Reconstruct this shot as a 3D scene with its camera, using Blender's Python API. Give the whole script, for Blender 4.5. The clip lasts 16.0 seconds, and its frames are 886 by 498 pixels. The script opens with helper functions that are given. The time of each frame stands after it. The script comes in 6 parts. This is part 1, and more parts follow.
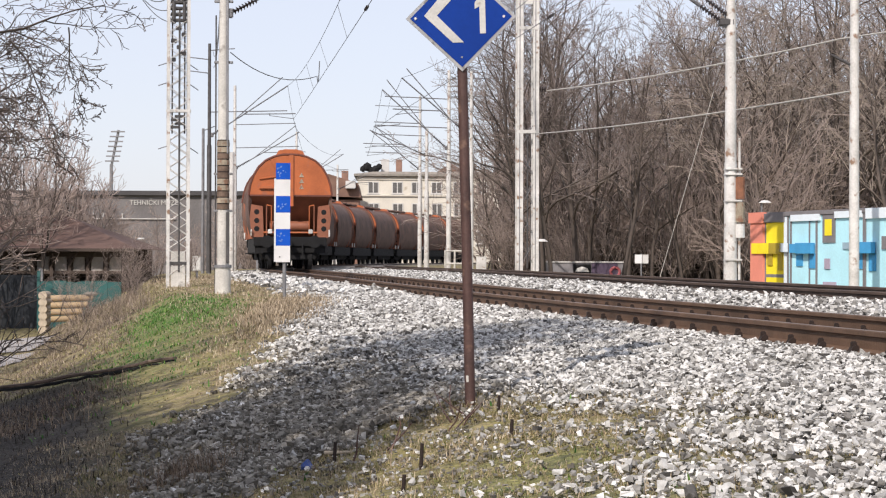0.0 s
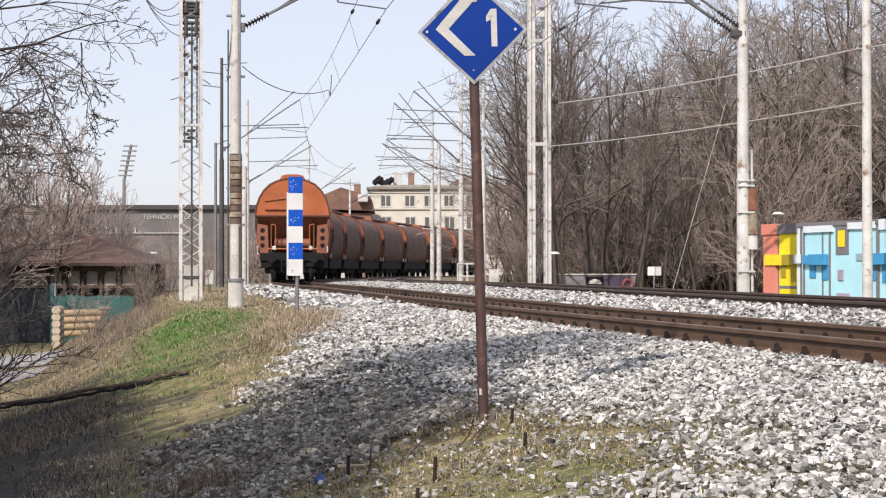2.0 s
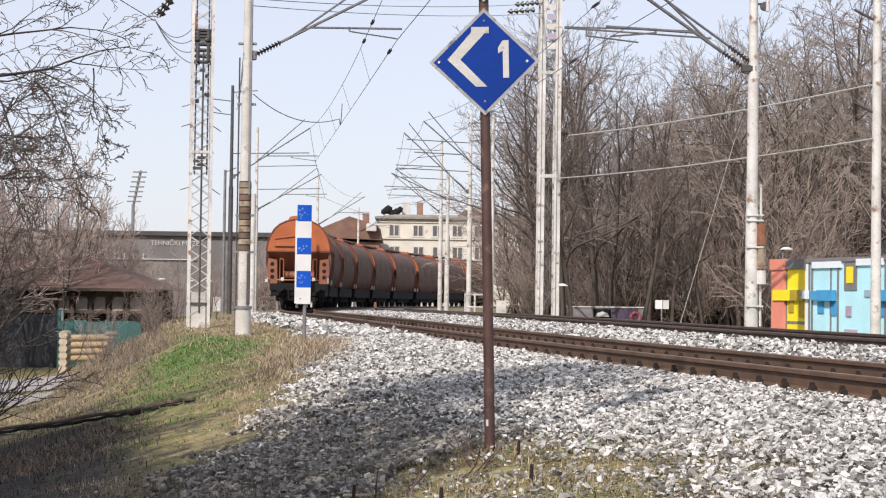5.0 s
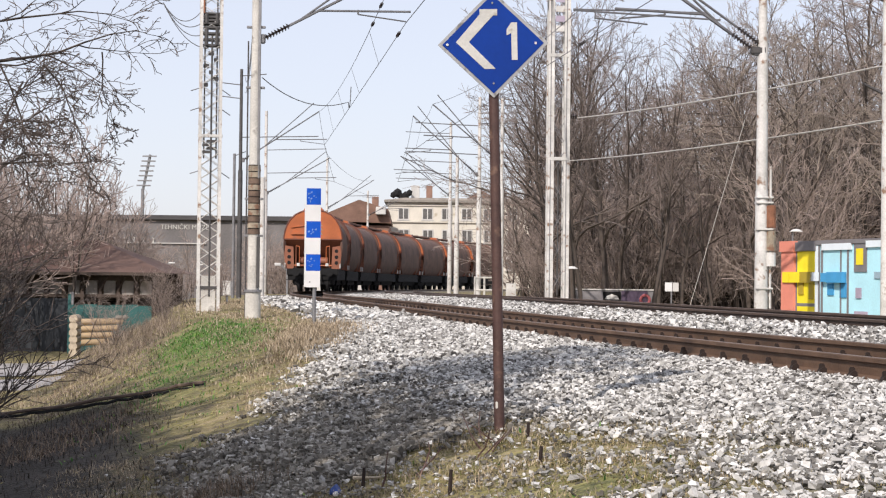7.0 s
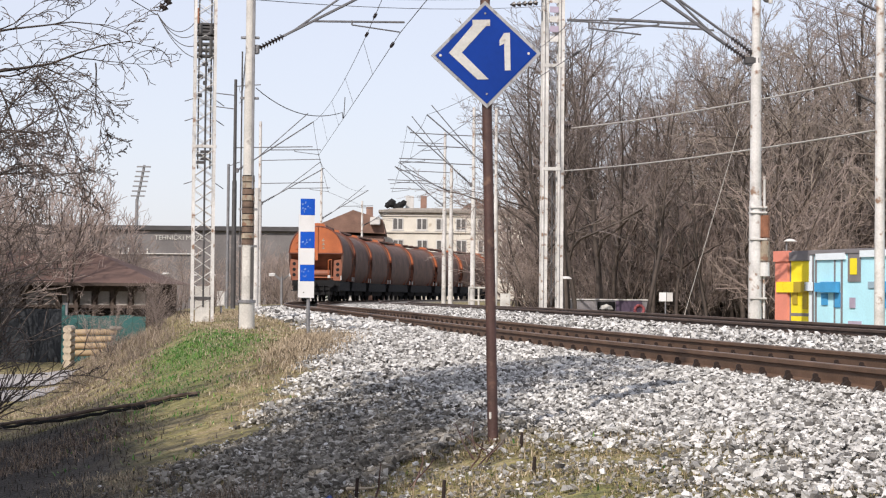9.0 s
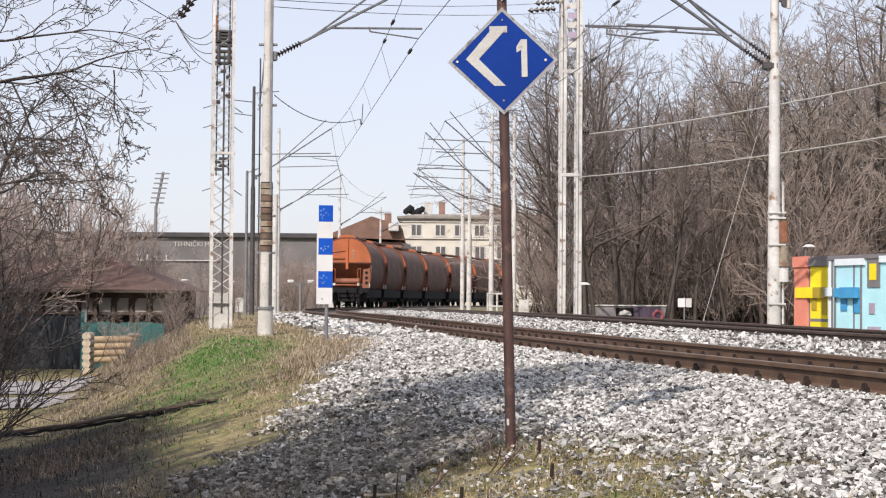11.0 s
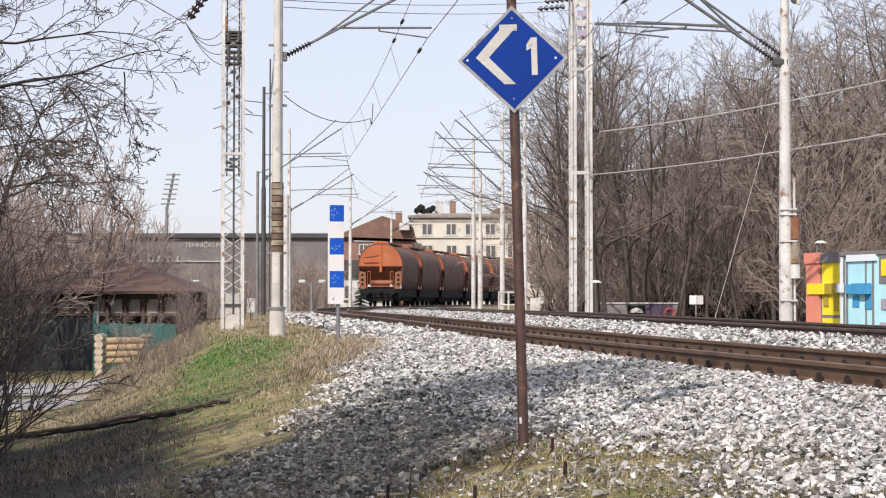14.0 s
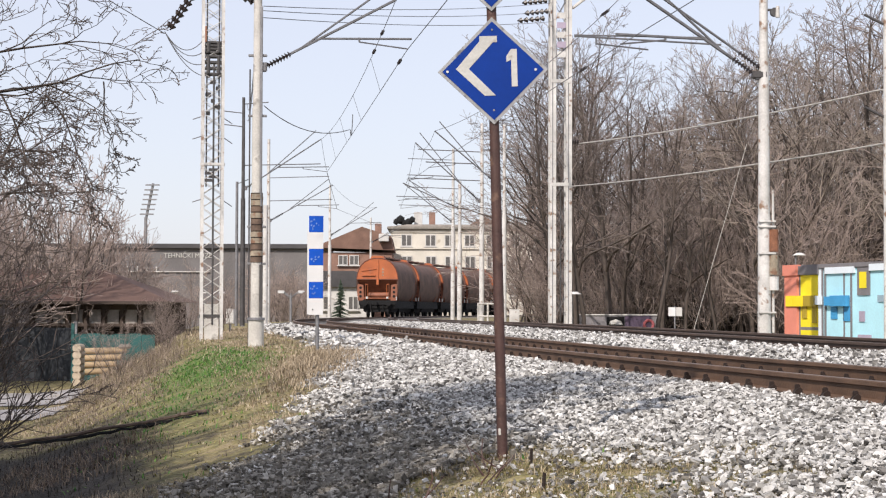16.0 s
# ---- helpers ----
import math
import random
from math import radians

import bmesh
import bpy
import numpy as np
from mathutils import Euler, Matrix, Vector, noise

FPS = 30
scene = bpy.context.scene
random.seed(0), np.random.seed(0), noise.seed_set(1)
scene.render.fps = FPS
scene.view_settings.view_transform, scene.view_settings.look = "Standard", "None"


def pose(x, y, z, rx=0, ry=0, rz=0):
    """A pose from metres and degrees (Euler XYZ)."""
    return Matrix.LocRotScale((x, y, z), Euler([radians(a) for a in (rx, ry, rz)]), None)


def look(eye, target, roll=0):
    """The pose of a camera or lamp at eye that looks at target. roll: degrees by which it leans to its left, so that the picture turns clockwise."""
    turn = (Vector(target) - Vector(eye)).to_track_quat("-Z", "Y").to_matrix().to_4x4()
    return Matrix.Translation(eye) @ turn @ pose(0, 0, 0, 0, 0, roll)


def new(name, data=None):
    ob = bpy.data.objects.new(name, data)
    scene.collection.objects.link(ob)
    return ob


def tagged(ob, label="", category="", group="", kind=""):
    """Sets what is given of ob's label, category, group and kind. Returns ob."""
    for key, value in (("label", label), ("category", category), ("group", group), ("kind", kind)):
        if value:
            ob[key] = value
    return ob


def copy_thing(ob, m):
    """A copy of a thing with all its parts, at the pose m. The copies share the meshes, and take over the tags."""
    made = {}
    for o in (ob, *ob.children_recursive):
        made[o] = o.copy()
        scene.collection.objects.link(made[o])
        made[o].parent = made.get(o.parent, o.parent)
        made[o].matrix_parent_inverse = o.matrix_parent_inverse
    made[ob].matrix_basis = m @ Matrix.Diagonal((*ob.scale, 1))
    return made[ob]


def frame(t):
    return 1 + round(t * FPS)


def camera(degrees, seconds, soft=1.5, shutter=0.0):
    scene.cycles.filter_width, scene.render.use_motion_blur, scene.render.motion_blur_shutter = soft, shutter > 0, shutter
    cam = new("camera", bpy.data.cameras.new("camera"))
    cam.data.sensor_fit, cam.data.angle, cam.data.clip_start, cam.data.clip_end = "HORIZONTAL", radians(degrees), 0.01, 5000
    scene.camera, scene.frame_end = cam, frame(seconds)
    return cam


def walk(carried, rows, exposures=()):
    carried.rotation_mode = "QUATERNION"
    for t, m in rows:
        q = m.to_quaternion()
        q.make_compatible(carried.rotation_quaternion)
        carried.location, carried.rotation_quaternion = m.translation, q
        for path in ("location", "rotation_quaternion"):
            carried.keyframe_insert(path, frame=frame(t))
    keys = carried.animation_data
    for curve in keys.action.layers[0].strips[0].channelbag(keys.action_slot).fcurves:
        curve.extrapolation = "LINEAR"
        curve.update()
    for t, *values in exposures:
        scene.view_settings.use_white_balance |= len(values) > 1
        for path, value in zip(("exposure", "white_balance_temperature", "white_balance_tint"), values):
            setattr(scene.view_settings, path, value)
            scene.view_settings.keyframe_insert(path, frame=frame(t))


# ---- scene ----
# World: z = 0 at the top of the near rail, y along the first line of sight, camera 0.5 m above the rail.
cam = camera(28.0, 16.0, soft=1.2)
EYE = 0.5
# seconds, sideways and upward sway of the camera, yaw, pitch, lean
PATH = [
    (0.0, -0.005, -0.000, -1.328, 0.321, 0.184),
    (0.5, -0.004, -0.000, -1.306, 0.396, 0.048),
    (1.0, -0.004, -0.000, -1.057, 0.411, -0.018),
    (1.5, -0.003, 0.000, -1.051, 0.705, -0.059),
    (2.0, -0.005, 0.001, -0.922, 0.737, -0.060),
    (2.5, -0.006, 0.004, -0.968, 1.201, 0.257),
    (3.0, -0.012, 0.003, -0.651, 1.667, 0.768),
    (3.5, -0.017, 0.005, -0.796, 1.805, 0.693),
    (5.8, -0.004, -0.002, -0.615, 1.477, 0.814),
    (6.0, -0.002, -0.002, -0.651, 1.269, 0.821),
    (6.5, -0.008, -0.001, 0.334, 1.501, 0.790),
    (7.0, -0.009, -0.004, -0.363, 1.168, 0.617),
    (7.5, -0.009, -0.003, -0.220, 1.706, 0.699),
    (8.0, -0.006, -0.009, -0.472, 1.592, 0.563),
    (8.2, -0.006, -0.006, -0.561, 1.505, 0.554),
    (10.3, 0.009, 0.002, -0.168, 1.493, 0.449),
    (10.5, 0.009, 0.004, -0.051, 1.530, 0.430),
    (11.0, 0.007, 0.001, 0.061, 1.689, 0.446),
    (11.5, 0.004, -0.000, 0.552, 1.978, 0.396),
    (12.0, 0.003, 0.002, 0.580, 2.310, 0.371),
    (12.5, 0.000, 0.000, 0.000, 2.276, 0.400),
    (13.0, 0.000, 0.000, -0.276, 2.309, 0.241),
    (13.5, 0.003, 0.000, -0.046, 2.290, -0.010),
    (14.0, 0.004, -0.000, 0.414, 1.656, 0.033),
    (14.5, 0.002, -0.002, 0.394, 1.370, -0.054),
    (15.0, 0.004, -0.002, 0.448, 1.575, -0.113),
    (15.5, 0.003, -0.002, 0.152, 1.791, 0.003),
    (16.0, 0.003, -0.001, -0.251, 2.018, 0.180),
]
walk(cam, [(t, pose(x, 0, EYE + z, 90 + p, 0, yaw) @ pose(0, 0, 0, 0, 0, lean)) for t, x, z, yaw, p, lean in PATH],
     exposures=[(0.0, 0.5, 6580, 15), (16.0, 0.5, 6580, 15)])

# ---- light ----
SUN_FROM = Vector((-0.42, -0.90, 0.0)).normalized()
SUN_EL = radians(40)
world = bpy.data.worlds.new("sky")
scene.world = world
world.use_nodes = True
wn = world.node_tree.nodes
sky = wn.new("ShaderNodeTexSky")
sky.sky_type = "NISHITA"
sky.sun_disc = False
sky.sun_elevation = SUN_EL
sky.sun_rotation = math.atan2(SUN_FROM.x, SUN_FROM.y)
sky.air_density, sky.dust_density, sky.ozone_density = 1.0, 1.2, 3.0
wn["Background"].inputs["Strength"].default_value = 0.108
haze = wn.new("ShaderNodeMix")  # thin even veil of spring haze before the blue
haze.data_type = "RGBA"
haze.inputs["Factor"].default_value = 0.68
haze.inputs["B"].default_value = (5.6, 5.8, 6.3, 1)
world.node_tree.links.new(sky.outputs[0], haze.inputs["A"])
world.node_tree.links.new(haze.outputs["Result"], wn["Background"].inputs["Color"])
sun = new("sun", bpy.data.lights.new("sun", "SUN"))
sun.data.energy, sun.data.angle, sun.data.color = 3.2, radians(0.6), (1.0, 0.94, 0.84)
to_sun = SUN_FROM * math.cos(SUN_EL) + Vector((0, 0, math.sin(SUN_EL)))
sun.matrix_world = look(to_sun * 60, (0, 0, 0))

# ---- materials ----
def mat(name, col, rough=0.8, metal=0.0, dark=None, scale=6.0, fine=60.0, amount=0.35, bump=0.25, per_object=0.0, spots=None):
    """A surface with stains at a large scale and grain at a small one. spots: (colour, scale, cover) of rust or dirt."""
    m = bpy.data.materials.new(name)
    m.use_nodes = True
    n, l = m.node_tree.nodes, m.node_tree.links
    b = n["Principled BSDF"]
    b.inputs["Roughness"].default_value, b.inputs["Metallic"].default_value = rough, metal
    tc = n.new("ShaderNodeTexCoord")
    big, small = n.new("ShaderNodeTexNoise"), n.new("ShaderNodeTexNoise")
    for k, s, d in ((big, scale, 5.0), (small, fine, 3.0)):
        k.inputs["Scale"].default_value, k.inputs["Detail"].default_value = s, d
        l.new(tc.outputs["Object"], k.inputs["Vector"])
    add = n.new("ShaderNodeMath")
    add.operation = "MULTIPLY_ADD"
    add.inputs[1].default_value = 0.45
    l.new(small.outputs["Fac"], add.inputs[0])
    l.new(big.outputs["Fac"], add.inputs[2])
    ramp = n.new("ShaderNodeMapRange")
    ramp.inputs["From Min"].default_value, ramp.inputs["From Max"].default_value = 0.5, 1.0
    l.new(add.outputs[0], ramp.inputs["Value"])
    mix = n.new("ShaderNodeMix")
    mix.data_type = "RGBA"
    low = dark or tuple(c * (1 - amount) for c in col)
    mix.inputs["A"].default_value, mix.inputs["B"].default_value = (*low, 1), (*(min(1, c * (1 + amount * 0.4)) for c in col), 1)
    l.new(ramp.outputs["Result"], mix.inputs["Factor"])
    out = mix.outputs["Result"]
    if spots:
        sc, ss, cover = spots
        tex = n.new("ShaderNodeTexNoise")
        tex.inputs["Scale"].default_value, tex.inputs["Detail"].default_value = ss, 8.0
        l.new(tc.outputs["Object"], tex.inputs["Vector"])
        mr = n.new("ShaderNodeMapRange")
        mr.inputs["From Min"].default_value, mr.inputs["From Max"].default_value = 0.62 - cover, 0.72 - cover
        l.new(tex.outputs["Fac"], mr.inputs["Value"])
        mx = n.new("ShaderNodeMix")
        mx.data_type = "RGBA"
        mx.inputs["B"].default_value = (*sc, 1)
        l.new(mr.outputs["Result"], mx.inputs["Factor"])
        l.new(out, mx.inputs["A"])
        out = mx.outputs["Result"]
    if per_object:
        info, hsv, mr = n.new("ShaderNodeObjectInfo"), n.new("ShaderNodeHueSaturation"), n.new("ShaderNodeMapRange")
        mr.inputs["To Min"].default_value, mr.inputs["To Max"].default_value = 1 - per_object, 1 + per_object
        l.new(info.outputs["Random"], mr.inputs["Value"])
        l.new(mr.outputs["Result"], hsv.inputs["Value"])
        l.new(out, hsv.inputs["Color"])
        out = hsv.outputs["Color"]
    l.new(out, b.inputs["Base Color"])
    if bump:
        bp = n.new("ShaderNodeBump")
        bp.inputs["Strength"].default_value, bp.inputs["Distance"].default_value = bump, 0.02
        l.new(small.outputs["Fac"], bp.inputs["Height"])
        l.new(bp.outputs["Normal"], b.inputs["Normal"])
    return m


def island_mat(name, stops, rough=0.85, fine=40.0):
    """For joined stones and blades: each island picks its own shade from the stops."""
    m = bpy.data.materials.new(name)
    m.use_nodes = True
    n, l = m.node_tree.nodes, m.node_tree.links
    b = n["Principled BSDF"]
    b.inputs["Roughness"].default_value = rough
    geo, ramp = n.new("ShaderNodeNewGeometry"), n.new("ShaderNodeValToRGB")
    e = ramp.color_ramp.elements
    while len(e) < len(stops):
        e.new(0.5)
    for k, (p, c) in enumerate(stops):
        e[k].position, e[k].color = p, (*c, 1)
    l.new(geo.outputs["Random Per Island"], ramp.inputs["Fac"])
    tc, tex, mr, hsv = n.new("ShaderNodeTexCoord"), n.new("ShaderNodeTexNoise"), n.new("ShaderNodeMapRange"), n.new("ShaderNodeHueSaturation")
    tex.inputs["Scale"].default_value, tex.inputs["Detail"].default_value = fine, 4.0
    l.new(tc.outputs["Object"], tex.inputs["Vector"])
    mr.inputs["From Min"].default_value, mr.inputs["From Max"].default_value = 0.3, 0.7
    mr.inputs["To Min"].default_value, mr.inputs["To Max"].default_value = 0.8, 1.15
    l.new(tex.outputs["Fac"], mr.inputs["Value"])
    l.new(mr.outputs["Result"], hsv.inputs["Value"])
    l.new(ramp.outputs["Color"], hsv.inputs["Color"])
    l.new(hsv.outputs["Color"], b.inputs["Base Color"])
    return m


M = {
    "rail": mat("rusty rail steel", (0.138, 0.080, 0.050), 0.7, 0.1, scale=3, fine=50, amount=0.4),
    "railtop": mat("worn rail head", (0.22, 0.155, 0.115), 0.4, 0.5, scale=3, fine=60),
    "clip": mat("dark rail clip", (0.024, 0.014, 0.011), 0.9),
    "sleeper": mat("concrete sleeper", (0.27, 0.25, 0.22), 0.9),
    "concrete": mat("weathered concrete", (0.60, 0.58, 0.54), 0.9, scale=1.5, fine=30, amount=0.35, spots=((0.22, 0.20, 0.18), 3.0, 0.03)),
    "whitemast": mat("white painted steel", (0.66, 0.65, 0.63), 0.6, dark=(0.42, 0.41, 0.39), scale=2.0, fine=25, amount=0.2, spots=((0.24, 0.15, 0.10), 5.0, 0.03)),
    "greysteel": mat("galvanised grey steel", (0.24, 0.24, 0.25), 0.55, 0.4, scale=4),
    "darksteel": mat("dark tarnished steel", (0.09, 0.086, 0.086), 0.6, 0.4),
    "rustpole": mat("brown rusty pole paint", (0.088, 0.045, 0.038), 0.6, 0.1, scale=5, fine=70, amount=0.45, spots=((0.17, 0.10, 0.07), 9.0, 0.04)),
    "band": mat("faded yellow and rust band", (0.36, 0.30, 0.225), 0.8, scale=4, fine=30, amount=0.5, spots=((0.20, 0.11, 0.07), 7.0, 0.10)),
    "ring": mat("grey brown weathered ring", (0.17, 0.115, 0.085), 0.85, scale=5, fine=30, amount=0.5),
    "rustband": mat("rust brown band", (0.26, 0.11, 0.06), 0.8, scale=5, fine=30, amount=0.5),
    "insul": mat("dark glazed insulator", (0.03, 0.022, 0.021), 0.3),
    "wire": mat("weathered wire", (0.13, 0.13, 0.135), 0.6, 0.3, bump=0),
    "lightwire": mat("pale steel rope", (0.50, 0.48, 0.45), 0.6, 0.1, bump=0),
    "blue": mat("blue reflective sheet", (0.0, 0.033, 0.245), 0.7, scale=3, fine=30, amount=0.15, bump=0.03),
    "signrim": mat("grey sign rim", (0.34, 0.345, 0.35), 0.6, scale=7, fine=60, amount=0.3, bump=0.03, spots=((0.16, 0.155, 0.15), 14.0, 0.02)),
    "signgrey": mat("grey white sign paint", (0.52, 0.515, 0.49), 0.6, scale=7, fine=60, amount=0.25, bump=0.03, spots=((0.32, 0.29, 0.25), 14.0, 0.0)),
    "scuffed": mat("worn pale blue paint", (0.16, 0.28, 0.58), 0.7, scale=9, fine=60, amount=0.3, bump=0.03),
    "white": mat("white paint", (0.66, 0.66, 0.66), 0.55, scale=3, amount=0.12, bump=0.04),
    "postblue": mat("bright blue paint", (0.003, 0.08, 0.48), 0.65, scale=3, amount=0.2, bump=0.04),
    "orange": mat("orange wagon paint", (0.43, 0.115, 0.034), 0.5, scale=1.2, fine=25, amount=0.3, bump=0.05, spots=((0.30, 0.10, 0.05), 2.5, 0.03)),
    "brownside": mat("brown grimy wagon side", (0.165, 0.090, 0.068), 0.75, scale=0.9, fine=18, amount=0.4, bump=0.06, spots=((0.09, 0.055, 0.045), 1.6, 0.10)),
    "dullorange": mat("dull orange frame and shaded slope", (0.27, 0.095, 0.05), 0.6, scale=2, fine=25, amount=0.35, bump=0.05),
    "darkrail": mat("dark rail steel", (0.085, 0.055, 0.042), 0.7, 0.1, scale=3, fine=50, amount=0.4),
    "darkteal": mat("dark slate gate sheet", (0.022, 0.027, 0.034), 0.7, scale=2, fine=15, amount=0.3),
    "redbrown": mat("red brown wagon end", (0.135, 0.042, 0.026), 0.6, scale=1.5, fine=20, amount=0.35, bump=0.05),
    "grime": mat("black running gear grime", (0.008, 0.008, 0.009), 0.95, scale=4),
    "bark": mat("brown bark", (0.092, 0.073, 0.062), 0.95, scale=3, fine=25, amount=0.4, per_object=0.3),
    "twig": mat("grey brown twigs", (0.25, 0.207, 0.186), 0.95, scale=1.0, fine=10, amount=0.35, bump=0, per_object=0.3),
    "darktwig": mat("dark bare twigs", (0.130, 0.103, 0.090), 0.95, scale=1.0, fine=10, amount=0.35, bump=0, per_object=0.2),
    "brownwood": mat("dark brown bare twigs", (0.205, 0.163, 0.145), 0.95, scale=1.0, fine=10, amount=0.4, bump=0, per_object=0.3),
    # paler copy of the twigs, with sunlight put into the colour
    "palewood": mat("sunlit tan twigs", (0.34, 0.285, 0.24), 0.95, scale=1.0, fine=10, amount=0.35, bump=0, per_object=0.2),
    "arm": mat("grey galvanised bracket tube", (0.17, 0.17, 0.18), 0.6, 0.3, scale=4),
    "scrub": mat("reddish brown scrub", (0.34, 0.272, 0.24), 0.95, scale=1.0, fine=10, amount=0.4, bump=0, per_object=0.25),
    "cream": mat("cream render", (0.64, 0.605, 0.53), 0.9, scale=0.6, fine=8, amount=0.18, bump=0.05, spots=((0.42, 0.37, 0.29), 1.2, 0.0)),
    "rooftile": mat("brown red roof tiles", (0.20, 0.115, 0.085), 0.85, scale=1.5, fine=12, amount=0.35),
    "darkroof": mat("dark roof edge", (0.065, 0.062, 0.065), 0.8, scale=0.5, fine=6),
    "brick": mat("dull red brick wall", (0.28, 0.165, 0.125), 0.9, scale=1, fine=12),
    "greywall": mat("grey facade", (0.17, 0.16, 0.16), 0.9, scale=0.4, fine=5, amount=0.35),
    "palewall": mat("pale grey wall", (0.56, 0.55, 0.53), 0.9, scale=1, fine=10, amount=0.2),
    "glass": mat("dark window glass", (0.13, 0.125, 0.12), 0.2, bump=0),
    "sleeper_wood": mat("weathered brown sleeper wood", (0.16, 0.115, 0.09), 0.95, scale=3, fine=30, amount=0.5),
    "timber": mat("dark shed timber", (0.075, 0.055, 0.045), 0.9, scale=2, fine=25, amount=0.4),
    "shedroof": mat("brown shed roofing", (0.115, 0.068, 0.055), 0.9, scale=2, fine=20, amount=0.3),
    "infill": mat("pale shed infill boards", (0.34, 0.31, 0.28), 0.9, scale=2, fine=20),
    "teal": mat("teal fence sheet", (0.018, 0.10, 0.098), 0.6, scale=2, fine=15, amount=0.25),
    "log": mat("pale peeled logs", (0.43, 0.315, 0.19), 0.85, scale=3, fine=25, amount=0.3),
    "logend": mat("pale log ends", (0.50, 0.42, 0.32), 0.85, scale=6, fine=40),
    "asphalt": mat("pale worn road", (0.31, 0.295, 0.29), 0.9, scale=0.8, fine=12, amount=0.3),
    "coral": mat("coral wall paint", (0.72, 0.25, 0.18), 0.7, scale=2, fine=20, amount=0.12, bump=0.05),
    "yellow": mat("yellow wall paint", (0.88, 0.72, 0.02), 0.7, scale=2, fine=20, amount=0.1, bump=0.05),
    "ochre": mat("ochre wall paint", (0.42, 0.31, 0.03), 0.7, scale=2, fine=20, amount=0.15, bump=0.05),
    "sky": mat("light blue wall paint", (0.47, 0.82, 0.93), 0.7, scale=1.0, fine=20, amount=0.16, bump=0.05),
    "midblue": mat("mid blue wall paint", (0.05, 0.32, 0.62), 0.7, scale=2, fine=20, amount=0.15, bump=0.05),
    "wallgrey": mat("grey wall paint", (0.20, 0.19, 0.20), 0.8, scale=2, fine=20, amount=0.2, bump=0.05),
    "wallwhite": mat("pale blue white paint", (0.74, 0.82, 0.88), 0.7, scale=2, fine=20, amount=0.1, bump=0.05),
    "bluegrey": mat("grey blue wall paint", (0.30, 0.42, 0.50), 0.7, scale=2, fine=20, amount=0.2, bump=0.05),
    "pink": mat("dull pink paint", (0.42, 0.36, 0.46), 0.8, scale=2, fine=20, amount=0.2, bump=0.05),
    "purple": mat("dark purple paint", (0.085, 0.06, 0.10), 0.8, scale=2, fine=20, amount=0.3, bump=0.05),
    "redpaint": mat("red spray paint", (0.34, 0.09, 0.10), 0.8, scale=4, fine=20, amount=0.3, bump=0.05),
    "fir": mat("dark fir needles", (0.035, 0.055, 0.035), 0.9, scale=3, fine=20, amount=0.4),
    "litter": mat("blue plastic litter", (0.02, 0.07, 0.30), 0.4, bump=0.1),
    "stone": island_mat("crushed pale limestone", [(0.0, (0.05, 0.046, 0.042)), (0.16, (0.16, 0.152, 0.142)), (0.45, (0.37, 0.365, 0.35)), (1.0, (0.71, 0.70, 0.68))]),
    "soiled": island_mat("soil-stained limestone", [(0.0, (0.06, 0.053, 0.044)), (0.4, (0.17, 0.155, 0.13)), (0.8, (0.30, 0.28, 0.245)), (1.0, (0.46, 0.44, 0.40))]),
    "drygrass": island_mat("dry and green grass blades", [(0.0, (0.055, 0.075, 0.018)), (0.25, (0.12, 0.125, 0.035)), (0.5, (0.23, 0.19, 0.08)), (1.0, (0.44, 0.35, 0.20))]),
    "deadgrass": island_mat("dead brown grass", [(0.0, (0.14, 0.105, 0.07)), (0.4, (0.29, 0.225, 0.15)), (1.0, (0.50, 0.415, 0.30))]),
    "browngrass": island_mat("brown dead stalks", [(0.0, (0.06, 0.042, 0.03)), (0.5, (0.16, 0.115, 0.082)), (1.0, (0.32, 0.24, 0.17))]),
    "rimbrush": island_mat("tangled tan brush", [(0.0, (0.08, 0.062, 0.05)), (0.5, (0.20, 0.155, 0.12)), (1.0, (0.40, 0.32, 0.24))]),
    "bankgrass": island_mat("olive and straw bank grass", [(0.0, (0.07, 0.075, 0.02)), (0.3, (0.17, 0.165, 0.045)), (0.65, (0.30, 0.265, 0.09)), (1.0, (0.45, 0.38, 0.21))]),
    # dead grass tones taken down to include the shade it lies in
    "brush": island_mat("dead brush darkened for shade", [(0.0, (0.016, 0.013, 0.010)), (0.7, (0.040, 0.031, 0.025)), (1.0, (0.10, 0.077, 0.058))]),
    "greengrass": island_mat("fresh green grass", [(0.0, (0.03, 0.11, 0.018)), (0.5, (0.065, 0.19, 0.028)), (1.0, (0.17, 0.25, 0.06))]),
}
for key in ("blue", "postblue"):
    M[key].node_tree.nodes["Principled BSDF"].inputs["Specular IOR Level"].default_value = 0.2


# ---- mesh helpers ----
def part(name, bm, material, parent=None, label="", smooth=False):
    me = bpy.data.meshes.new(name)
    bmesh.ops.recalc_face_normals(bm, faces=bm.faces)
    bm.to_mesh(me)
    bm.free()
    for p in me.polygons:
        p.use_smooth = smooth
    if smooth:
        me.set_sharp_from_angle(angle=0.8)
    me.materials.append(M[material])
    ob = new(name, me)
    ob.parent = parent
    if label:
        tagged(ob, label)
    return ob


def soup(name, verts, faces, material, parent=None, smooth=False):
    """One mesh from arrays."""
    me = bpy.data.meshes.new(name)
    me.from_pydata(verts if isinstance(verts, list) else verts.tolist(), [], faces if isinstance(faces, list) else faces.tolist())
    me.materials.append(M[material])
    if smooth:
        me.polygons.foreach_set("use_smooth", [True] * len(me.polygons))
    ob = new(name, me)
    ob.parent = parent
    return ob


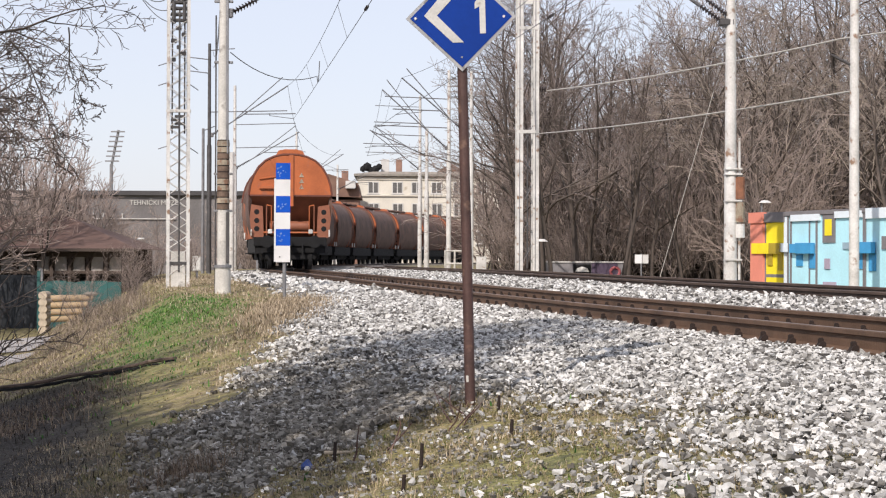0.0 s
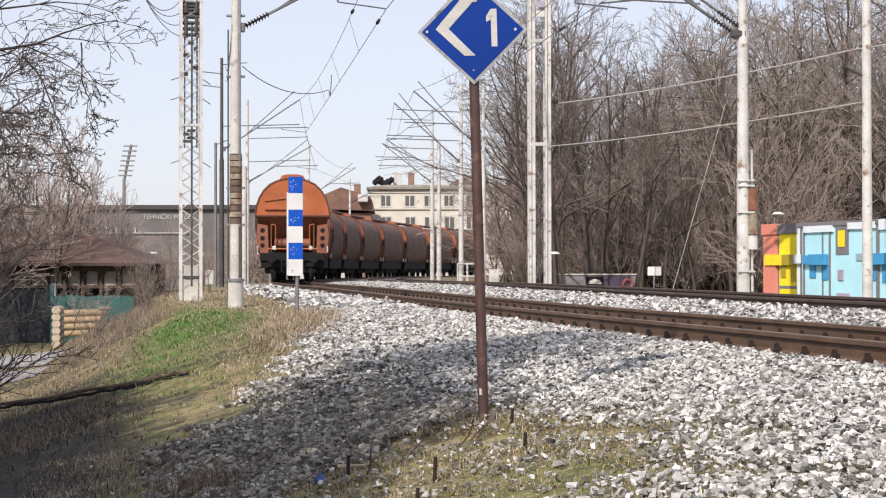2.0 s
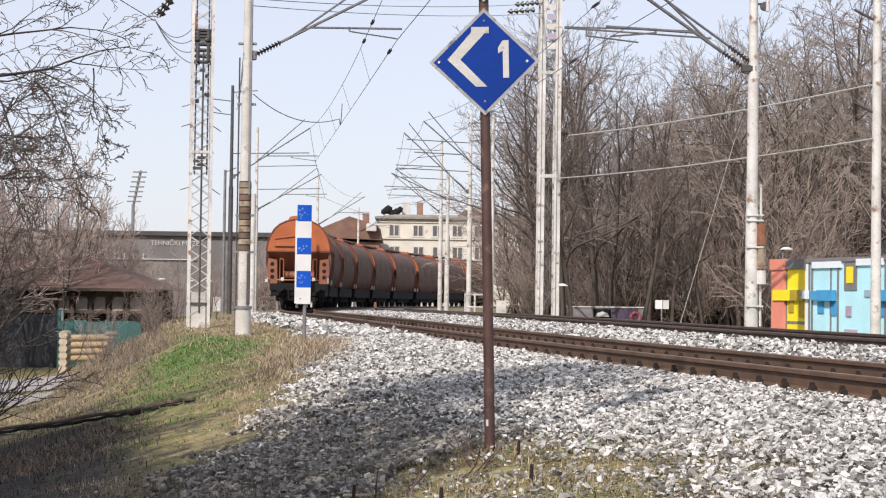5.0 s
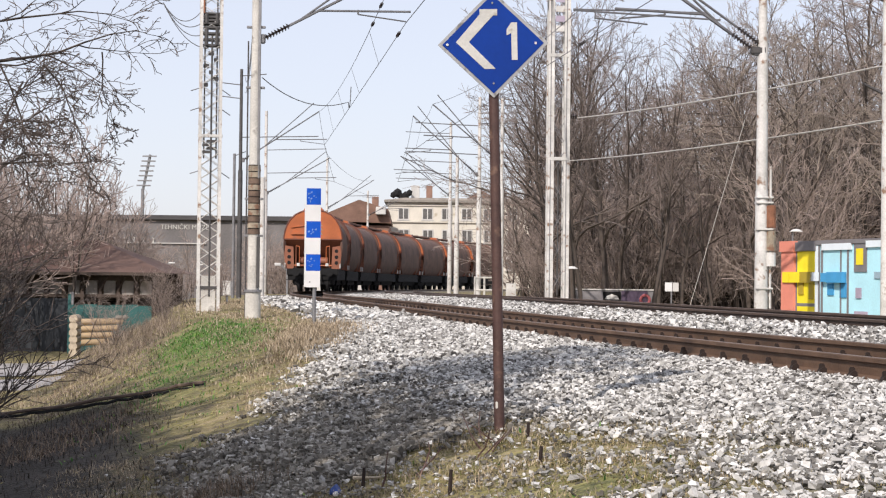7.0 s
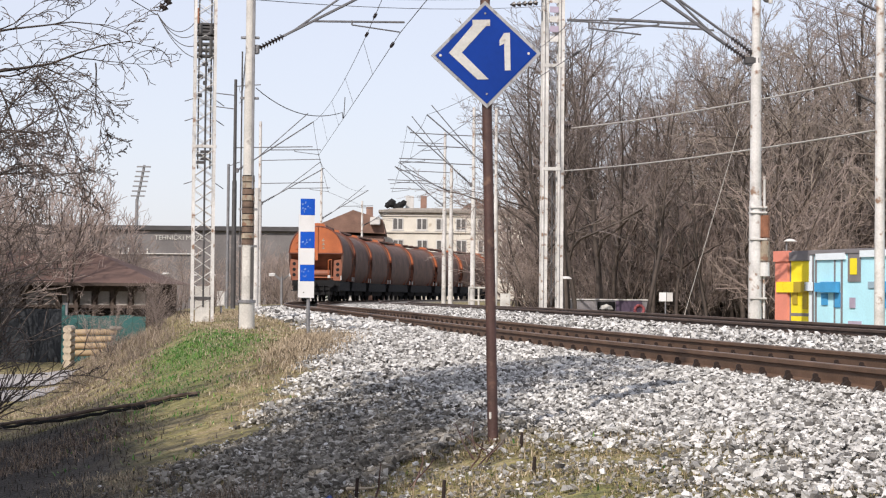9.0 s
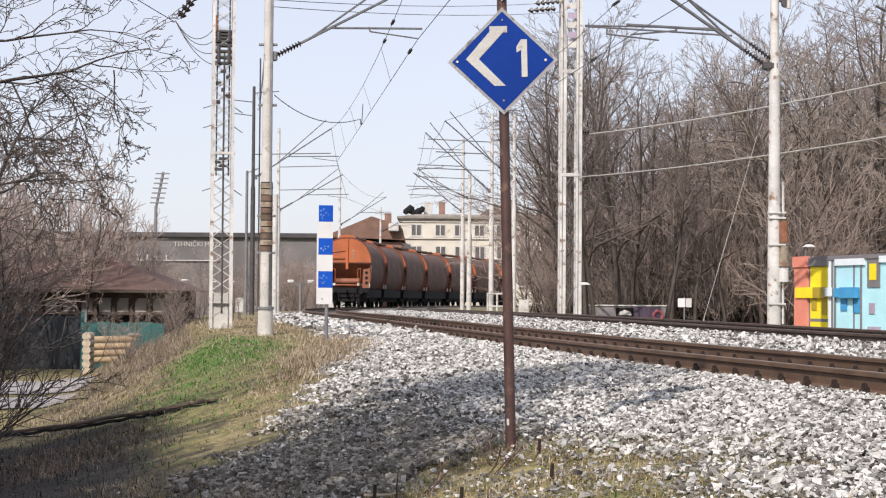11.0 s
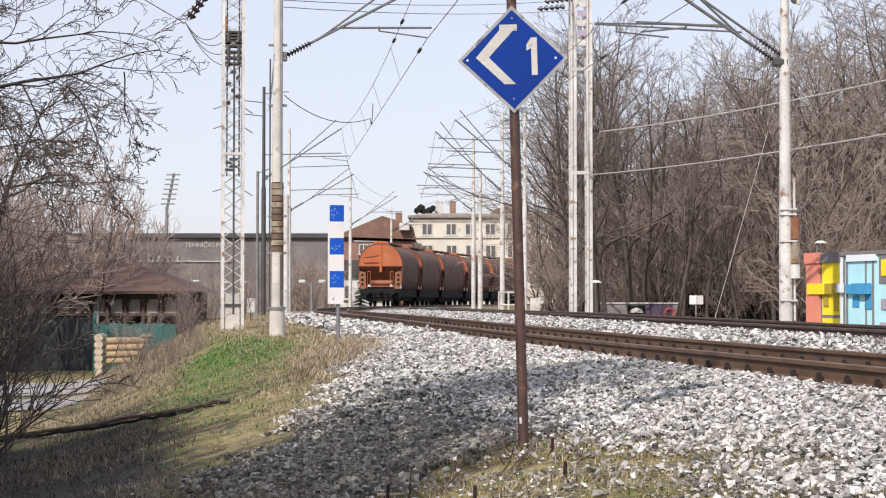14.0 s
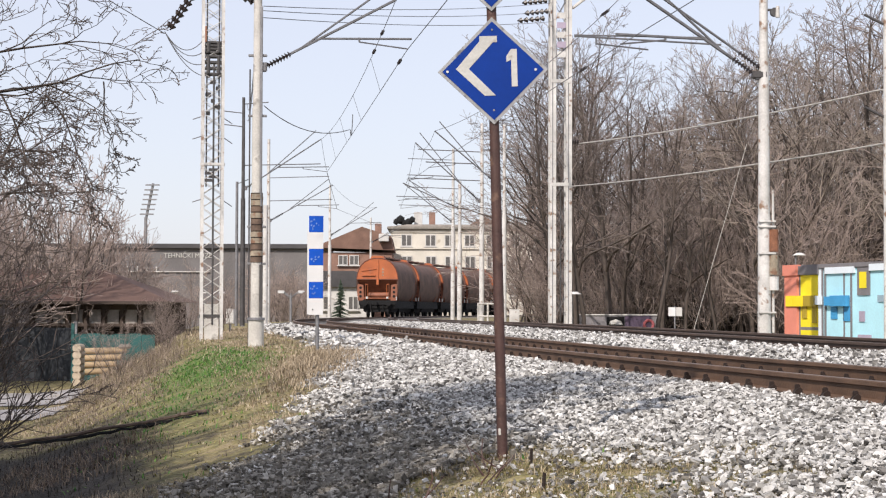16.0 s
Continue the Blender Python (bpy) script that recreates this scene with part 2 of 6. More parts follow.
def thing(name, label, category, m=None, group="", kind=""):
    ob = new(name)
    ob.empty_display_size = 0.2
    if m is not None:
        ob.matrix_basis = m
    return tagged(ob, label, category, group, kind)


def box(bm, c, s, m=None, bevel=0.0):
    t = Matrix.LocRotScale(Vector(c), None, Vector(s))
    r = bmesh.ops.create_cube(bm, size=1.0, matrix=(m @ t) if m is not None else t)
    if bevel:
        vs = set(r["verts"])
        es = [e for e in bm.edges if e.verts[0] in vs and e.verts[1] in vs]
        bmesh.ops.bevel(bm, geom=es, offset=bevel, segments=2, affect="EDGES")
    return bm


def tube(bm, a, b, r0, r1=None, n=8):
    a, b = Vector(a), Vector(b)
    r1 = r0 if r1 is None else r1
    q = (b - a).to_track_quat("Z", "Y")
    bmesh.ops.create_cone(bm, cap_ends=True, segments=n, radius1=r0, radius2=r1, depth=(b - a).length,
                          matrix=Matrix.Translation((a + b) / 2) @ q.to_matrix().to_4x4())
    return bm


def prism(bm, pts, y0, y1, m=None):
    """A flat outline in x and z, drawn out along y."""
    rows = [[bm.verts.new((m @ Vector((x, y, z))) if m is not None else (x, y, z)) for x, z in pts] for y in (y0, y1)]
    k = len(pts)
    bm.faces.new(rows[0])
    bm.faces.new(rows[1][::-1])
    for i in range(k):
        bm.faces.new((rows[0][i], rows[0][(i + 1) % k], rows[1][(i + 1) % k], rows[1][i]))
    return bm


def B():
    return bmesh.new()


def string(name, pts, r, material, label, category, sag=0.0, group=""):
    """A hanging wire as a thin tube through the points."""
    cu = bpy.data.curves.new(name, "CURVE")
    cu.dimensions, cu.bevel_depth, cu.bevel_resolution = "3D", r, 1
    full = []
    for a, b in zip(pts, pts[1:]):
        a, b = Vector(a), Vector(b)
        for k in range(12):
            f = k / 12
            p = a.lerp(b, f)
            p.z -= sag * 4 * f * (1 - f)
            full.append(p)
    full.append(Vector(pts[-1]))
    s = cu.splines.new("POLY")
    s.points.add(len(full) - 1)
    for p, c in zip(s.points, full):
        p.co = (*c, 1)
    cu.materials.append(M[material])
    return tagged(new(name, cu), label, category, group)


# ---- the line of the track ----
SLOPE = math.atan(-0.165)
STEP = 0.5


def track_line():
    """Middle of the near track: straight, then a right-hand bend of 239 m radius. Rows of x, y, heading."""
    th, x, y, rows = SLOPE, 3.28 + 0.165 * 20, 0.0, []
    x, y = x + math.sin(th) * -20, y - math.cos(th) * 20
    for i in range(720):
        rows.append((x, y, th))
        x, y = x + math.sin(th) * STEP, y + math.cos(th) * STEP
        if y > 48.2:
            th += STEP / 239.0 * min(1.0, (y - 48.2) / 21.7)
    return np.array(rows)


LINE = track_line()
S20 = float(np.interp(20.0, LINE[:, 1], np.arange(len(LINE)) * STEP))


def ease(a, b, v):
    f = np.clip((np.asarray(v, float) - a) / (b - a), 0, 1)
    return f * f * (3 - 2 * f)


def rail_z(y):
    return -0.04 + 0.12 * ease(20, 60, y)


def rail_z2(y):
    return 0.068 + 0.105 * ease(20, 55, y)


def on_line(s, side=0.0):
    """Place on the near track's middle, side metres to its right, and the heading."""
    i = np.clip(s / STEP, 0, len(LINE) - 1.001)
    j = int(i)
    x, y, th = LINE[j] * (1 - (i - j)) + LINE[j + 1] * (i - j)
    return x + side * math.cos(th), y - side * math.sin(th), th


def offset(x, y):
    """How far a point lies to the left of the near track's middle (arrays)."""
    x, y = np.atleast_1d(np.asarray(x, float)), np.atleast_1d(np.asarray(y, float))
    out = np.empty(x.shape)
    sub = LINE[::4]
    for k in range(0, len(x), 4000):
        dx, dy = x[k:k + 4000, None] - sub[None, :, 0], y[k:k + 4000, None] - sub[None, :, 1]
        j = np.argmin(dx * dx + dy * dy, 1)
        r = np.arange(len(j))
        th = sub[j, 2]
        out[k:k + 4000] = -(dx[r, j] * np.cos(th) - dy[r, j] * np.sin(th))
    return out


def wave(x, y, s, seed=0.0):
    return np.sin(x * s + seed) * np.cos(y * s * 1.13 + 2 * seed) * 0.6 + np.sin((x + y) * s * 2.1 + seed * 3) * 0.4


def height(x, y):
    """Ground height: ballast bed, shoulder, bank down to the lane on the left, level land beyond the tracks."""
    x, y = np.atleast_1d(np.asarray(x, float)), np.atleast_1d(np.asarray(y, float))
    u = offset(x, y) - 0.75
    zt = rail_z(y) + 0.04
    near = np.interp(u, [-40, -14, -9, -6.8, -2.6, -1.75, -1.4, -0.2, 0.12, 0.7, 3.3, 5.8, 8.5, 9.5], [-0.9, -0.9, -0.5, -0.03, -0.10, -0.19, -0.30, -0.30, -0.235, -0.235, -0.5, -1.1, -1.8, -1.88])
    far = np.interp(u, [-40, -14, -9, -6.8, -2.6, -1.75, -1.4, -0.2, 0.12, 0.7, 2.0, 4.3, 7.5, 8.6], [-0.9, -0.9, -0.5, -0.01, -0.08, -0.19, -0.30, -0.30, -0.22, -0.22, -0.28, -0.33, -1.85, -1.9])
    w = ease(16, 36, y)
    z = near * (1 - w) + far * w + zt
    rough = np.clip((u - 0.9) / 2, 0, 1) * np.clip(1.5 - np.hypot(x, y) / 150, 0.15, 1)
    return z + rough * (0.035 * wave(x, y, 1.7, 0.4) + 0.02 * wave(x, y, 4.9, 1.2))


def hz(x, y):
    return float(height(x, y)[0])


# ---- ground ----
EDGE_Y = [0, 7, 8.4, 9.8, 11.6, 12.4, 13.0, 14, 15.5, 17.2, 19.7, 23, 28, 33, 45, 70]
EDGE_U = [3.2, 3.2, 2.9, 2.2, 2.15, 2.9, 3.6, 4.3, 4.8, 4.45, 3.95, 3.4, 2.7, 2.0, 1.7, 1.5]


def ballast_share(x, y, u):
    """1 on the stone bed, 0 on grass, with a ragged border."""
    edge = np.interp(y, EDGE_Y, EDGE_U) + 0.35 * wave(x, y, 1.9, 0.7) + 0.2 * wave(x, y, 6.0, 2.0)
    soft = 0.6 + 1.0 * np.clip((16.5 - y) / 2.5, 0, 1)
    return np.clip((edge - u) / soft + 0.5, 0, 1) * np.clip((u + 7.5) / 1.0, 0, 1)


def green_share(x, y, u):
    a = np.exp(-((u - 4.4) / 0.75) ** 2 - ((y - 32) / 4.0) ** 2) * 1.9
    b = np.exp(-((u - 3.6) / 1.1) ** 2 - ((y - 8.5) / 2.2) ** 2) * 0.38
    c = np.exp(-((u - 5.2) / 0.9) ** 2 - ((y - 25) / 4.0) ** 2) * 0.45
    return np.clip(a + b + c + 0.25 * wave(x, y, 2.3, 1.1) - 0.05, 0, 1)


def shade_share(x, y, u):
    """Where soil and brush at the foot of the bank are coloured darker for shade."""
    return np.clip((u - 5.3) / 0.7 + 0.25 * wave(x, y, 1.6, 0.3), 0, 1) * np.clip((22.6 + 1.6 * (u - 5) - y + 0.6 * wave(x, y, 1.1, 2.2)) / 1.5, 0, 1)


def ground_material():
    m = bpy.data.materials.new("trackside ground")
    m.use_nodes = True
    n, l = m.node_tree.nodes, m.node_tree.links
    b = n["Principled BSDF"]
    b.inputs["Roughness"].default_value = 0.95
    tc, at = n.new("ShaderNodeTexCoord"), n.new("ShaderNodeAttribute")
    at.attribute_name = "cover"
    sep = n.new("ShaderNodeSeparateColor")
    l.new(at.outputs["Color"], sep.inputs["Color"])

    def tex(kind, scale):
        t = n.new(kind)
        t.inputs["Scale"].default_value = scale
        l.new(tc.outputs["Object"], t.inputs["Vector"])
        return t

    def ramp(src, stops):
        r = n.new("ShaderNodeValToRGB")
        e = r.color_ramp.elements
        while len(e) < len(stops):
            e.new(0.5)
        for k, (p, c) in enumerate(stops):
            e[k].position, e[k].color = p, (*c, 1)
        l.new(src, r.inputs["Fac"])
        return r.outputs["Color"]

    def mixed(f, a, c):
        x = n.new("ShaderNodeMix")
        x.data_type = "RGBA"
        l.new(f, x.inputs["Factor"]), l.new(a, x.inputs["A"]), l.new(c, x.inputs["B"])
        return x.outputs["Result"]

    mid = tex("ShaderNodeTexNoise", 5.0)
    mid.inputs["Detail"].default_value = 7.0
    big, small, vor = tex("ShaderNodeTexNoise", 0.9), tex("ShaderNodeTexNoise", 24.0), tex("ShaderNodeTexVoronoi", 17.0)
    big.inputs["Detail"].default_value = small.inputs["Detail"].default_value = 6.0
    cell = n.new("ShaderNodeSeparateColor")
    l.new(vor.outputs["Color"], cell.inputs["Color"])
    soil = ramp(small.outputs["Fac"], [(0.3, (0.06, 0.045, 0.03)), (0.5, (0.17, 0.13, 0.08)), (0.7, (0.32, 0.26, 0.16))])
    dry = ramp(mid.outputs["Fac"], [(0.36, (0.06, 0.05, 0.03)), (0.47, (0.18, 0.165, 0.05)), (0.53, (0.26, 0.235, 0.065)), (0.64, (0.36, 0.29, 0.15))])
    green = ramp(small.outputs["Fac"], [(0.3, (0.045, 0.085, 0.018)), (0.55, (0.10, 0.15, 0.03)), (0.75, (0.20, 0.23, 0.07))])
    # bed far darker than the loose stones: shade in their gaps is coloured in
    stones = ramp(cell.outputs["Red"], [(0.0, (0.035, 0.032, 0.03)), (0.4, (0.09, 0.085, 0.08)), (1.0, (0.22, 0.205, 0.19))])
    grass = mixed(big.outputs["Fac"], soil, dry)
    col = mixed(sep.outputs["Green"], grass, green)
    # soil at the bank's foot, with the trees' shade mixed into its colour
    shade_soil = ramp(small.outputs["Fac"], [(0.3, (0.015, 0.012, 0.010)), (0.55, (0.036, 0.030, 0.024)), (0.75, (0.09, 0.075, 0.057))])
    col = mixed(sep.outputs["Blue"], col, shade_soil)
    col = mixed(sep.outputs["Red"], col, stones)
    l.new(col, b.inputs["Base Color"])
    bp = n.new("ShaderNodeBump")
    bp.inputs["Strength"].default_value, bp.inputs["Distance"].default_value = 0.8, 0.04
    l.new(vor.outputs["Distance"], bp.inputs["Height"])
    l.new(bp.outputs["Normal"], b.inputs["Normal"])
    return m


def ground():
    xs = np.concatenate([[-3000, -1200, -500, -220, -120, -80, -50, -38, -28, -22], np.arange(-18, 11, 0.3), [12, 14, 17, 21, 27, 36, 50, 80, 120, 220, 500, 1200, 3000]])
    ys = np.concatenate([[-300, -120, -50, -25, -12, -5, 0, 3], np.arange(5, 46, 0.3), np.arange(46, 80, 1.0), np.arange(80, 200, 6.0), [215, 240, 280, 340, 450, 700, 1300, 2400, 4500]])
    X, Y = np.meshgrid(xs, ys)
    x, y = X.ravel(), Y.ravel()
    z = height(x, y)
    u = offset(x, y) - 0.75
    nx, ny = len(xs), len(ys)
    i = (np.arange(ny - 1)[:, None] * nx + np.arange(nx - 1)[None]).ravel()
    M["ground"] = ground_material()
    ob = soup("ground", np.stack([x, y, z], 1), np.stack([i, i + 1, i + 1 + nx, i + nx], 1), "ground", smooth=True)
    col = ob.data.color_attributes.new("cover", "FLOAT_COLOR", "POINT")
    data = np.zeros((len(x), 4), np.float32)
    data[:, 0], data[:, 1], data[:, 2], data[:, 3] = ballast_share(x, y, u), green_share(x, y, u), shade_share(x, y, u), 1
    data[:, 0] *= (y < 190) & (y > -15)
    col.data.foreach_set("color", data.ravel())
    tagged(ob, "embankment of pale ballast, dry grass and bare soil", "ground", kind="structure")


ground()

BLOCK_V = np.array([(x, y, z) for z in (-0.75, 0.75) for y in (-0.75, 0.75) for x in (-0.75, 0.75)])
BLOCK_F = np.array([(0, 2, 3), (0, 3, 1), (4, 5, 7), (4, 7, 6), (0, 1, 5), (0, 5, 4), (2, 6, 7), (2, 7, 3), (0, 4, 6), (0, 6, 2), (1, 3, 7), (1, 7, 5)])


def strip(rng, count, y0, y1, u0, u1):
    """Random places beside the near track: between two heights of y and two distances from its near rail."""
    y = rng.uniform(y0, y1, count)
    u = rng.uniform(u0, u1, count)
    s = np.interp(y, LINE[:, 1], np.arange(len(LINE)))
    j = s.astype(int)
    th = LINE[j, 2]
    side = -(u + 0.75)
    x = np.interp(y, LINE[:, 1], LINE[:, 0]) + side * np.cos(th)
    return x, y - side * np.sin(th), u


def stones(name, label, rng, x, y, r0, r1, lift=0.25, material="stone"):
    n = len(x)
    r = rng.uniform(r0, r1, n) * rng.choice([0.5, 0.75, 0.9, 1.05, 1.35], n)
    v = BLOCK_V[None] * (1 + rng.uniform(-0.6, 0.35, (n, 8, 3)))
    v = v * np.stack([r * rng.uniform(0.95, 2.0, n), r * rng.uniform(0.75, 1.3, n), r * rng.uniform(0.45, 0.95, n)], 1)[:, None]
    a = rng.uniform(0, 6.28, n)
    t = rng.normal(0, 0.5, n)
    ca, sa, ct, st = (f[:, None] for f in (np.cos(a), np.sin(a), np.cos(t), np.sin(t)))
    vx, vz = v[..., 0] * ct + v[..., 2] * st, -v[..., 0] * st + v[..., 2] * ct
    vx, vy = vx * ca - v[..., 1] * sa, vx * sa + v[..., 1] * ca
    z = height(x, y) + r * lift + rng.uniform(-0.005, 0.03, n)
    V = np.stack([vx + x[:, None], vy + y[:, None], vz + z[:, None]], 2).reshape(-1, 3)
    F = (BLOCK_F[None] + 8 * np.arange(n)[:, None, None]).reshape(-1, 3)
    tagged(soup(name, V, F, material), label, "ballast", kind="stuff")


def ballast():
    rng = np.random.default_rng(4)
    for name, cnt, y0, y1, u0, u1, r0, r1 in (("ballast_near", 104000, 6, 20, 0.10, 6.0, 0.010, 0.0195), ("ballast_bank", 44000, 19.7, 35, 0.10, 5.2, 0.014, 0.026),
                                             ("ballast_far", 9000, 34, 75, 0.10, 2.4, 0.03, 0.055), ("ballast_between_tracks", 21000, 9, 75, -4.4, -1.55, 0.018, 0.033),
                                             ("ballast_in_track", 5000, 9, 60, -1.3, -0.2, 0.02, 0.034)):
        x, y, u = strip(rng, cnt, y0, y1, u0, u1)
        keep = rng.uniform(0, 1, len(x)) < ballast_share(x, y, u) + 0.02 * (u > 0) * (y < 15)
        x, y, u = x[keep], y[keep], u[keep]
        soiled = rng.uniform(0, 1, len(x)) < np.clip((u - np.interp(y, EDGE_Y, EDGE_U) + 2.0) / 1.8, 0, 0.8) * (u > 2.9) * np.clip((21 - y) / 4, 0, 1) * (y > 11.8)
        stones(name, "crushed pale limestone ballast beside the rails", rng, x[~soiled], y[~soiled], r0, r1)
        if soiled.any():
            stones("soiled_" + name, "ballast stones browned with soil at the bank's foot", rng, x[soiled], y[soiled], r0, r1, material="soiled")
    x, y, u = strip(rng, 26000, 11.0, 16.5, 3.4, 5.6)
    keep = (u > 3.3 + (12.8 - y) * 0.7 + 0.3 * wave(x, y, 2.3, 0.5)) & (rng.uniform(0, 1, len(x)) < np.clip((5.7 - u) / 1.3, 0, 1))
    stones("soiled_slope_ballast", "ballast stones browned with soil at the bank's foot", rng, x[keep], y[keep], 0.012, 0.023, material="soiled")


ballast()


def blades(name, label, material, rng, x, y, l0, l1, w, lean=0.6):
    n = len(x)
    ln = rng.uniform(l0, l1, n)
    a = rng.uniform(0, 6.28, n)
    k = lean * rng.uniform(0, 1, n) ** 0.5
    dx, dy = np.cos(a) * k * ln, np.sin(a) * k * ln
    b = a + 1.57
    wx, wy = np.cos(b) * w / 2, np.sin(b) * w / 2
    z = height(x, y) - 0.01
    h = ln * np.sqrt(np.maximum(0.06, 1 - k * k))
    P = np.stack([np.stack([x - wx, y - wy, z], 1), np.stack([x + wx, y + wy, z], 1),
                  np.stack([x + dx * 0.4 + wx * 0.8, y + dy * 0.4 + wy * 0.8, z + h * 0.6], 1), np.stack([x + dx * 0.4 - wx * 0.8, y + dy * 0.4 - wy * 0.8, z + h * 0.6], 1),
                  np.stack([x + dx, y + dy, z + h], 1)], 1).reshape(-1, 3)
    o = 5 * np.arange(n)
    F = np.stack([o, o + 1, o + 2, o + 3], 1).tolist() + np.stack([o + 3, o + 2, o + 4], 1).tolist()
    tagged(soup(name, P, F, material), label, "grass", kind="stuff")


def clumped(rng, cnt, y0, y1, u0, u1, per=14, r=0.09):
    x, y, u = strip(rng, cnt // per, y0, y1, u0, u1)
    x, y = np.repeat(x, per) + rng.normal(0, r, len(x) * per), np.repeat(y, per) + rng.normal(0, r, len(y) * per)
    return x, y, offset(x, y) - 0.75


def grass():
    rng = np.random.default_rng(9)
    x, y, u = clumped(rng, 135000, 6.5, 15, 1.8, 6.0, 14, 0.12)
    keep = rng.uniform(0, 1, len(x)) > ballast_share(x, y, u) * 0.97
    blades("grass_near", "short dry grass mixed with green at the ballast's foot", "drygrass", rng, x[keep], y[keep], 0.012, 0.045, 0.005, 1.2)
    x, y, u = clumped(rng, 66000, 6.5, 17, 2.0, 6.5, 10, 0.13)
    keep = rng.uniform(0, 1, len(x)) > ballast_share(x, y, u) * 0.95
    blades("lying_straw", "pale dry straw lying over the short grass", "deadgrass", rng, x[keep], y[keep], 0.02, 0.075, 0.005, 1.35)
    x, y, u = strip(rng, 1100, 6.5, 14, 2.2, 5.2)
    keep = rng.uniform(0, 1, len(x)) > ballast_share(x, y, u)
    stones("loose_stones", "pale stones half buried in the dry grass", rng, x[keep], y[keep], 0.008, 0.016, 0.0)
    x, y, u = strip(rng, 9000, 6.5, 14, 2.0, 5.0)
    keep = rng.uniform(0, 1, len(x)) > ballast_share(x, y, u) * 0.8 + 0.25 + 0.4 * wave(x, y, 3.1, 0.2)
    stones("soil_crumbs", "small soil-stained stones and crumbs among the grass", rng, x[keep], y[keep], 0.005, 0.012, 0.1, "soiled")
    x, y, u = clumped(rng, 44000, 15, 50, 1.6, 9.5, 12, 0.2)
    keep = (rng.uniform(0, 1, len(x)) > ballast_share(x, y, u) * 0.99) & (rng.uniform(0, 1, len(x)) > shade_share(x, y, u) * 0.9) & (rng.uniform(0, 1, len(x)) < 0.6 + 1.2 * wave(x, y, 1.3, 0.9)) & (rng.uniform(0, 1, len(x)) > green_share(x, y, u) * 1.3)
    blades("dead_grass", "straw and olive coloured grass on the bank", "bankgrass", rng, x[keep], y[keep], 0.02, 0.055, 0.016, 1.6)
    x, y, u = clumped(rng, 76000, 7, 44, 2.4, 6.4, 16, 0.14)
    keep = (rng.uniform(0, 1, len(x)) < green_share(x, y, u) * (1 - ballast_share(x, y, u))) & ((y > 15) | (rng.uniform(0, 1, len(x)) < 0.12))
    blades("green_grass", "fresh green grass on the bank", "greengrass", rng, x[keep], y[keep], 0.025, 0.09, 0.016, 1.3)
    x, y, u = clumped(rng, 19000, 19, 34, 1.9, 4.7, 20, 0.2)
    keep = ballast_share(x, y, u) < np.where((y > 25) & (u > 1.9), 0.97, 0.5)
    blades("tan_grass", "pale dry grass tufts around the striped post", "deadgrass", rng, x[keep], y[keep], 0.03, 0.085, 0.011, 1.4)
    x, y = rng.normal(-1.85, 0.30, 9000), rng.normal(28.5, 2.2, 9000)
    blades("straw_patch", "pale straw spilling over the stones below the striped post", "deadgrass", rng, x, y, 0.09, 0.18, 0.012, 1.0)
    x, y, u = clumped(rng, 7000, 33, 52, 5.8, 8.2, 24, 0.22)
    blades("brown_weeds", "tall dead brown weeds on the slope above the lane", "deadgrass", rng, x, y, 0.06, 0.18, 0.010, 1.4)
    x, y, u = clumped(rng, 9000, 37, 56, 4.9, 7.0, 30, 0.25)
    keep = wave(x, y, 1.1, 0.6) > -0.25
    blades("rim_brush", "tangled tan brush on the rim above the lane", "rimbrush", rng, x[keep], y[keep], 0.10, 0.42, 0.008, 1.1)
    x, y, u = clumped(rng, 15000, 27, 46, 5.3, 7.6, 14, 0.2)
    keep = (wave(x, y, 0.9, 1.6) > -0.35) & (rng.uniform(0, 1, len(x)) > shade_share(x, y, u))
    blades("slope_brush", "brown and tan dead growth on the slope above the lane", "rimbrush", rng, x[keep], y[keep], 0.03, 0.13, 0.014, 1.5)
    x, y, u = clumped(rng, 2600, 19.5, 24, 5.6, 7.4, 24, 0.2)
    blades("brown_stalks", "dead brown stalks below the old beam", "browngrass", rng, x, y, 0.06, 0.22, 0.008, 1.5)
    x, y, u = clumped(rng, 1400, 10, 16, 3.8, 6.0, 20, 0.14)
    blades("shaded_stalks", "thin dead stalks among the soiled stones", "browngrass", rng, x, y, 0.04, 0.13, 0.005, 1.2)
    x, y = rng.normal(-1.40, 0.17, 700), rng.normal(11.8, 0.22, 700)
    blades("dry_tuft", "tuft of tan dead stalks at the bank's foot", "browngrass", rng, x, y, 0.06, 0.24, 0.004, 0.8)
    x, y, u = clumped(rng, 15000, 34, 66, 1.8, 4.5, 20, 0.2)
    blades("crest_grass", "dry weeds along the crest of the bank", "deadgrass", rng, x, y, 0.04, 0.12, 0.014, 1.3)


grass()


def road():
    """The lane at the foot of the bank."""
    xs, ys = np.linspace(-34, -8.4, 40), np.linspace(36.8, 49.0, 24)
    X, Y = np.meshgrid(xs, ys)
    Y = Y + (X + 12) * 0.10
    u = offset(X.ravel(), Y.ravel()) - 0.75
    V = np.stack([X.ravel(), Y.ravel(), height(X.ravel(), Y.ravel()) + 0.03], 1)
    # rows 8 to 10 are left out to draw the dark shadow band
    F = [(j * 40 + i, j * 40 + i + 1, j * 40 + 41 + i, j * 40 + 40 + i) for j in range(23) for i in range(39)
         if u[j * 40 + i] > 7.5 + 0.25 * math.sin(j * 1.3) and (j < 8 or j > 10)]
    tagged(soup("road", V, F, "asphalt", smooth=True), "pale worn lane at the foot of the bank", "road", kind="structure")


road()


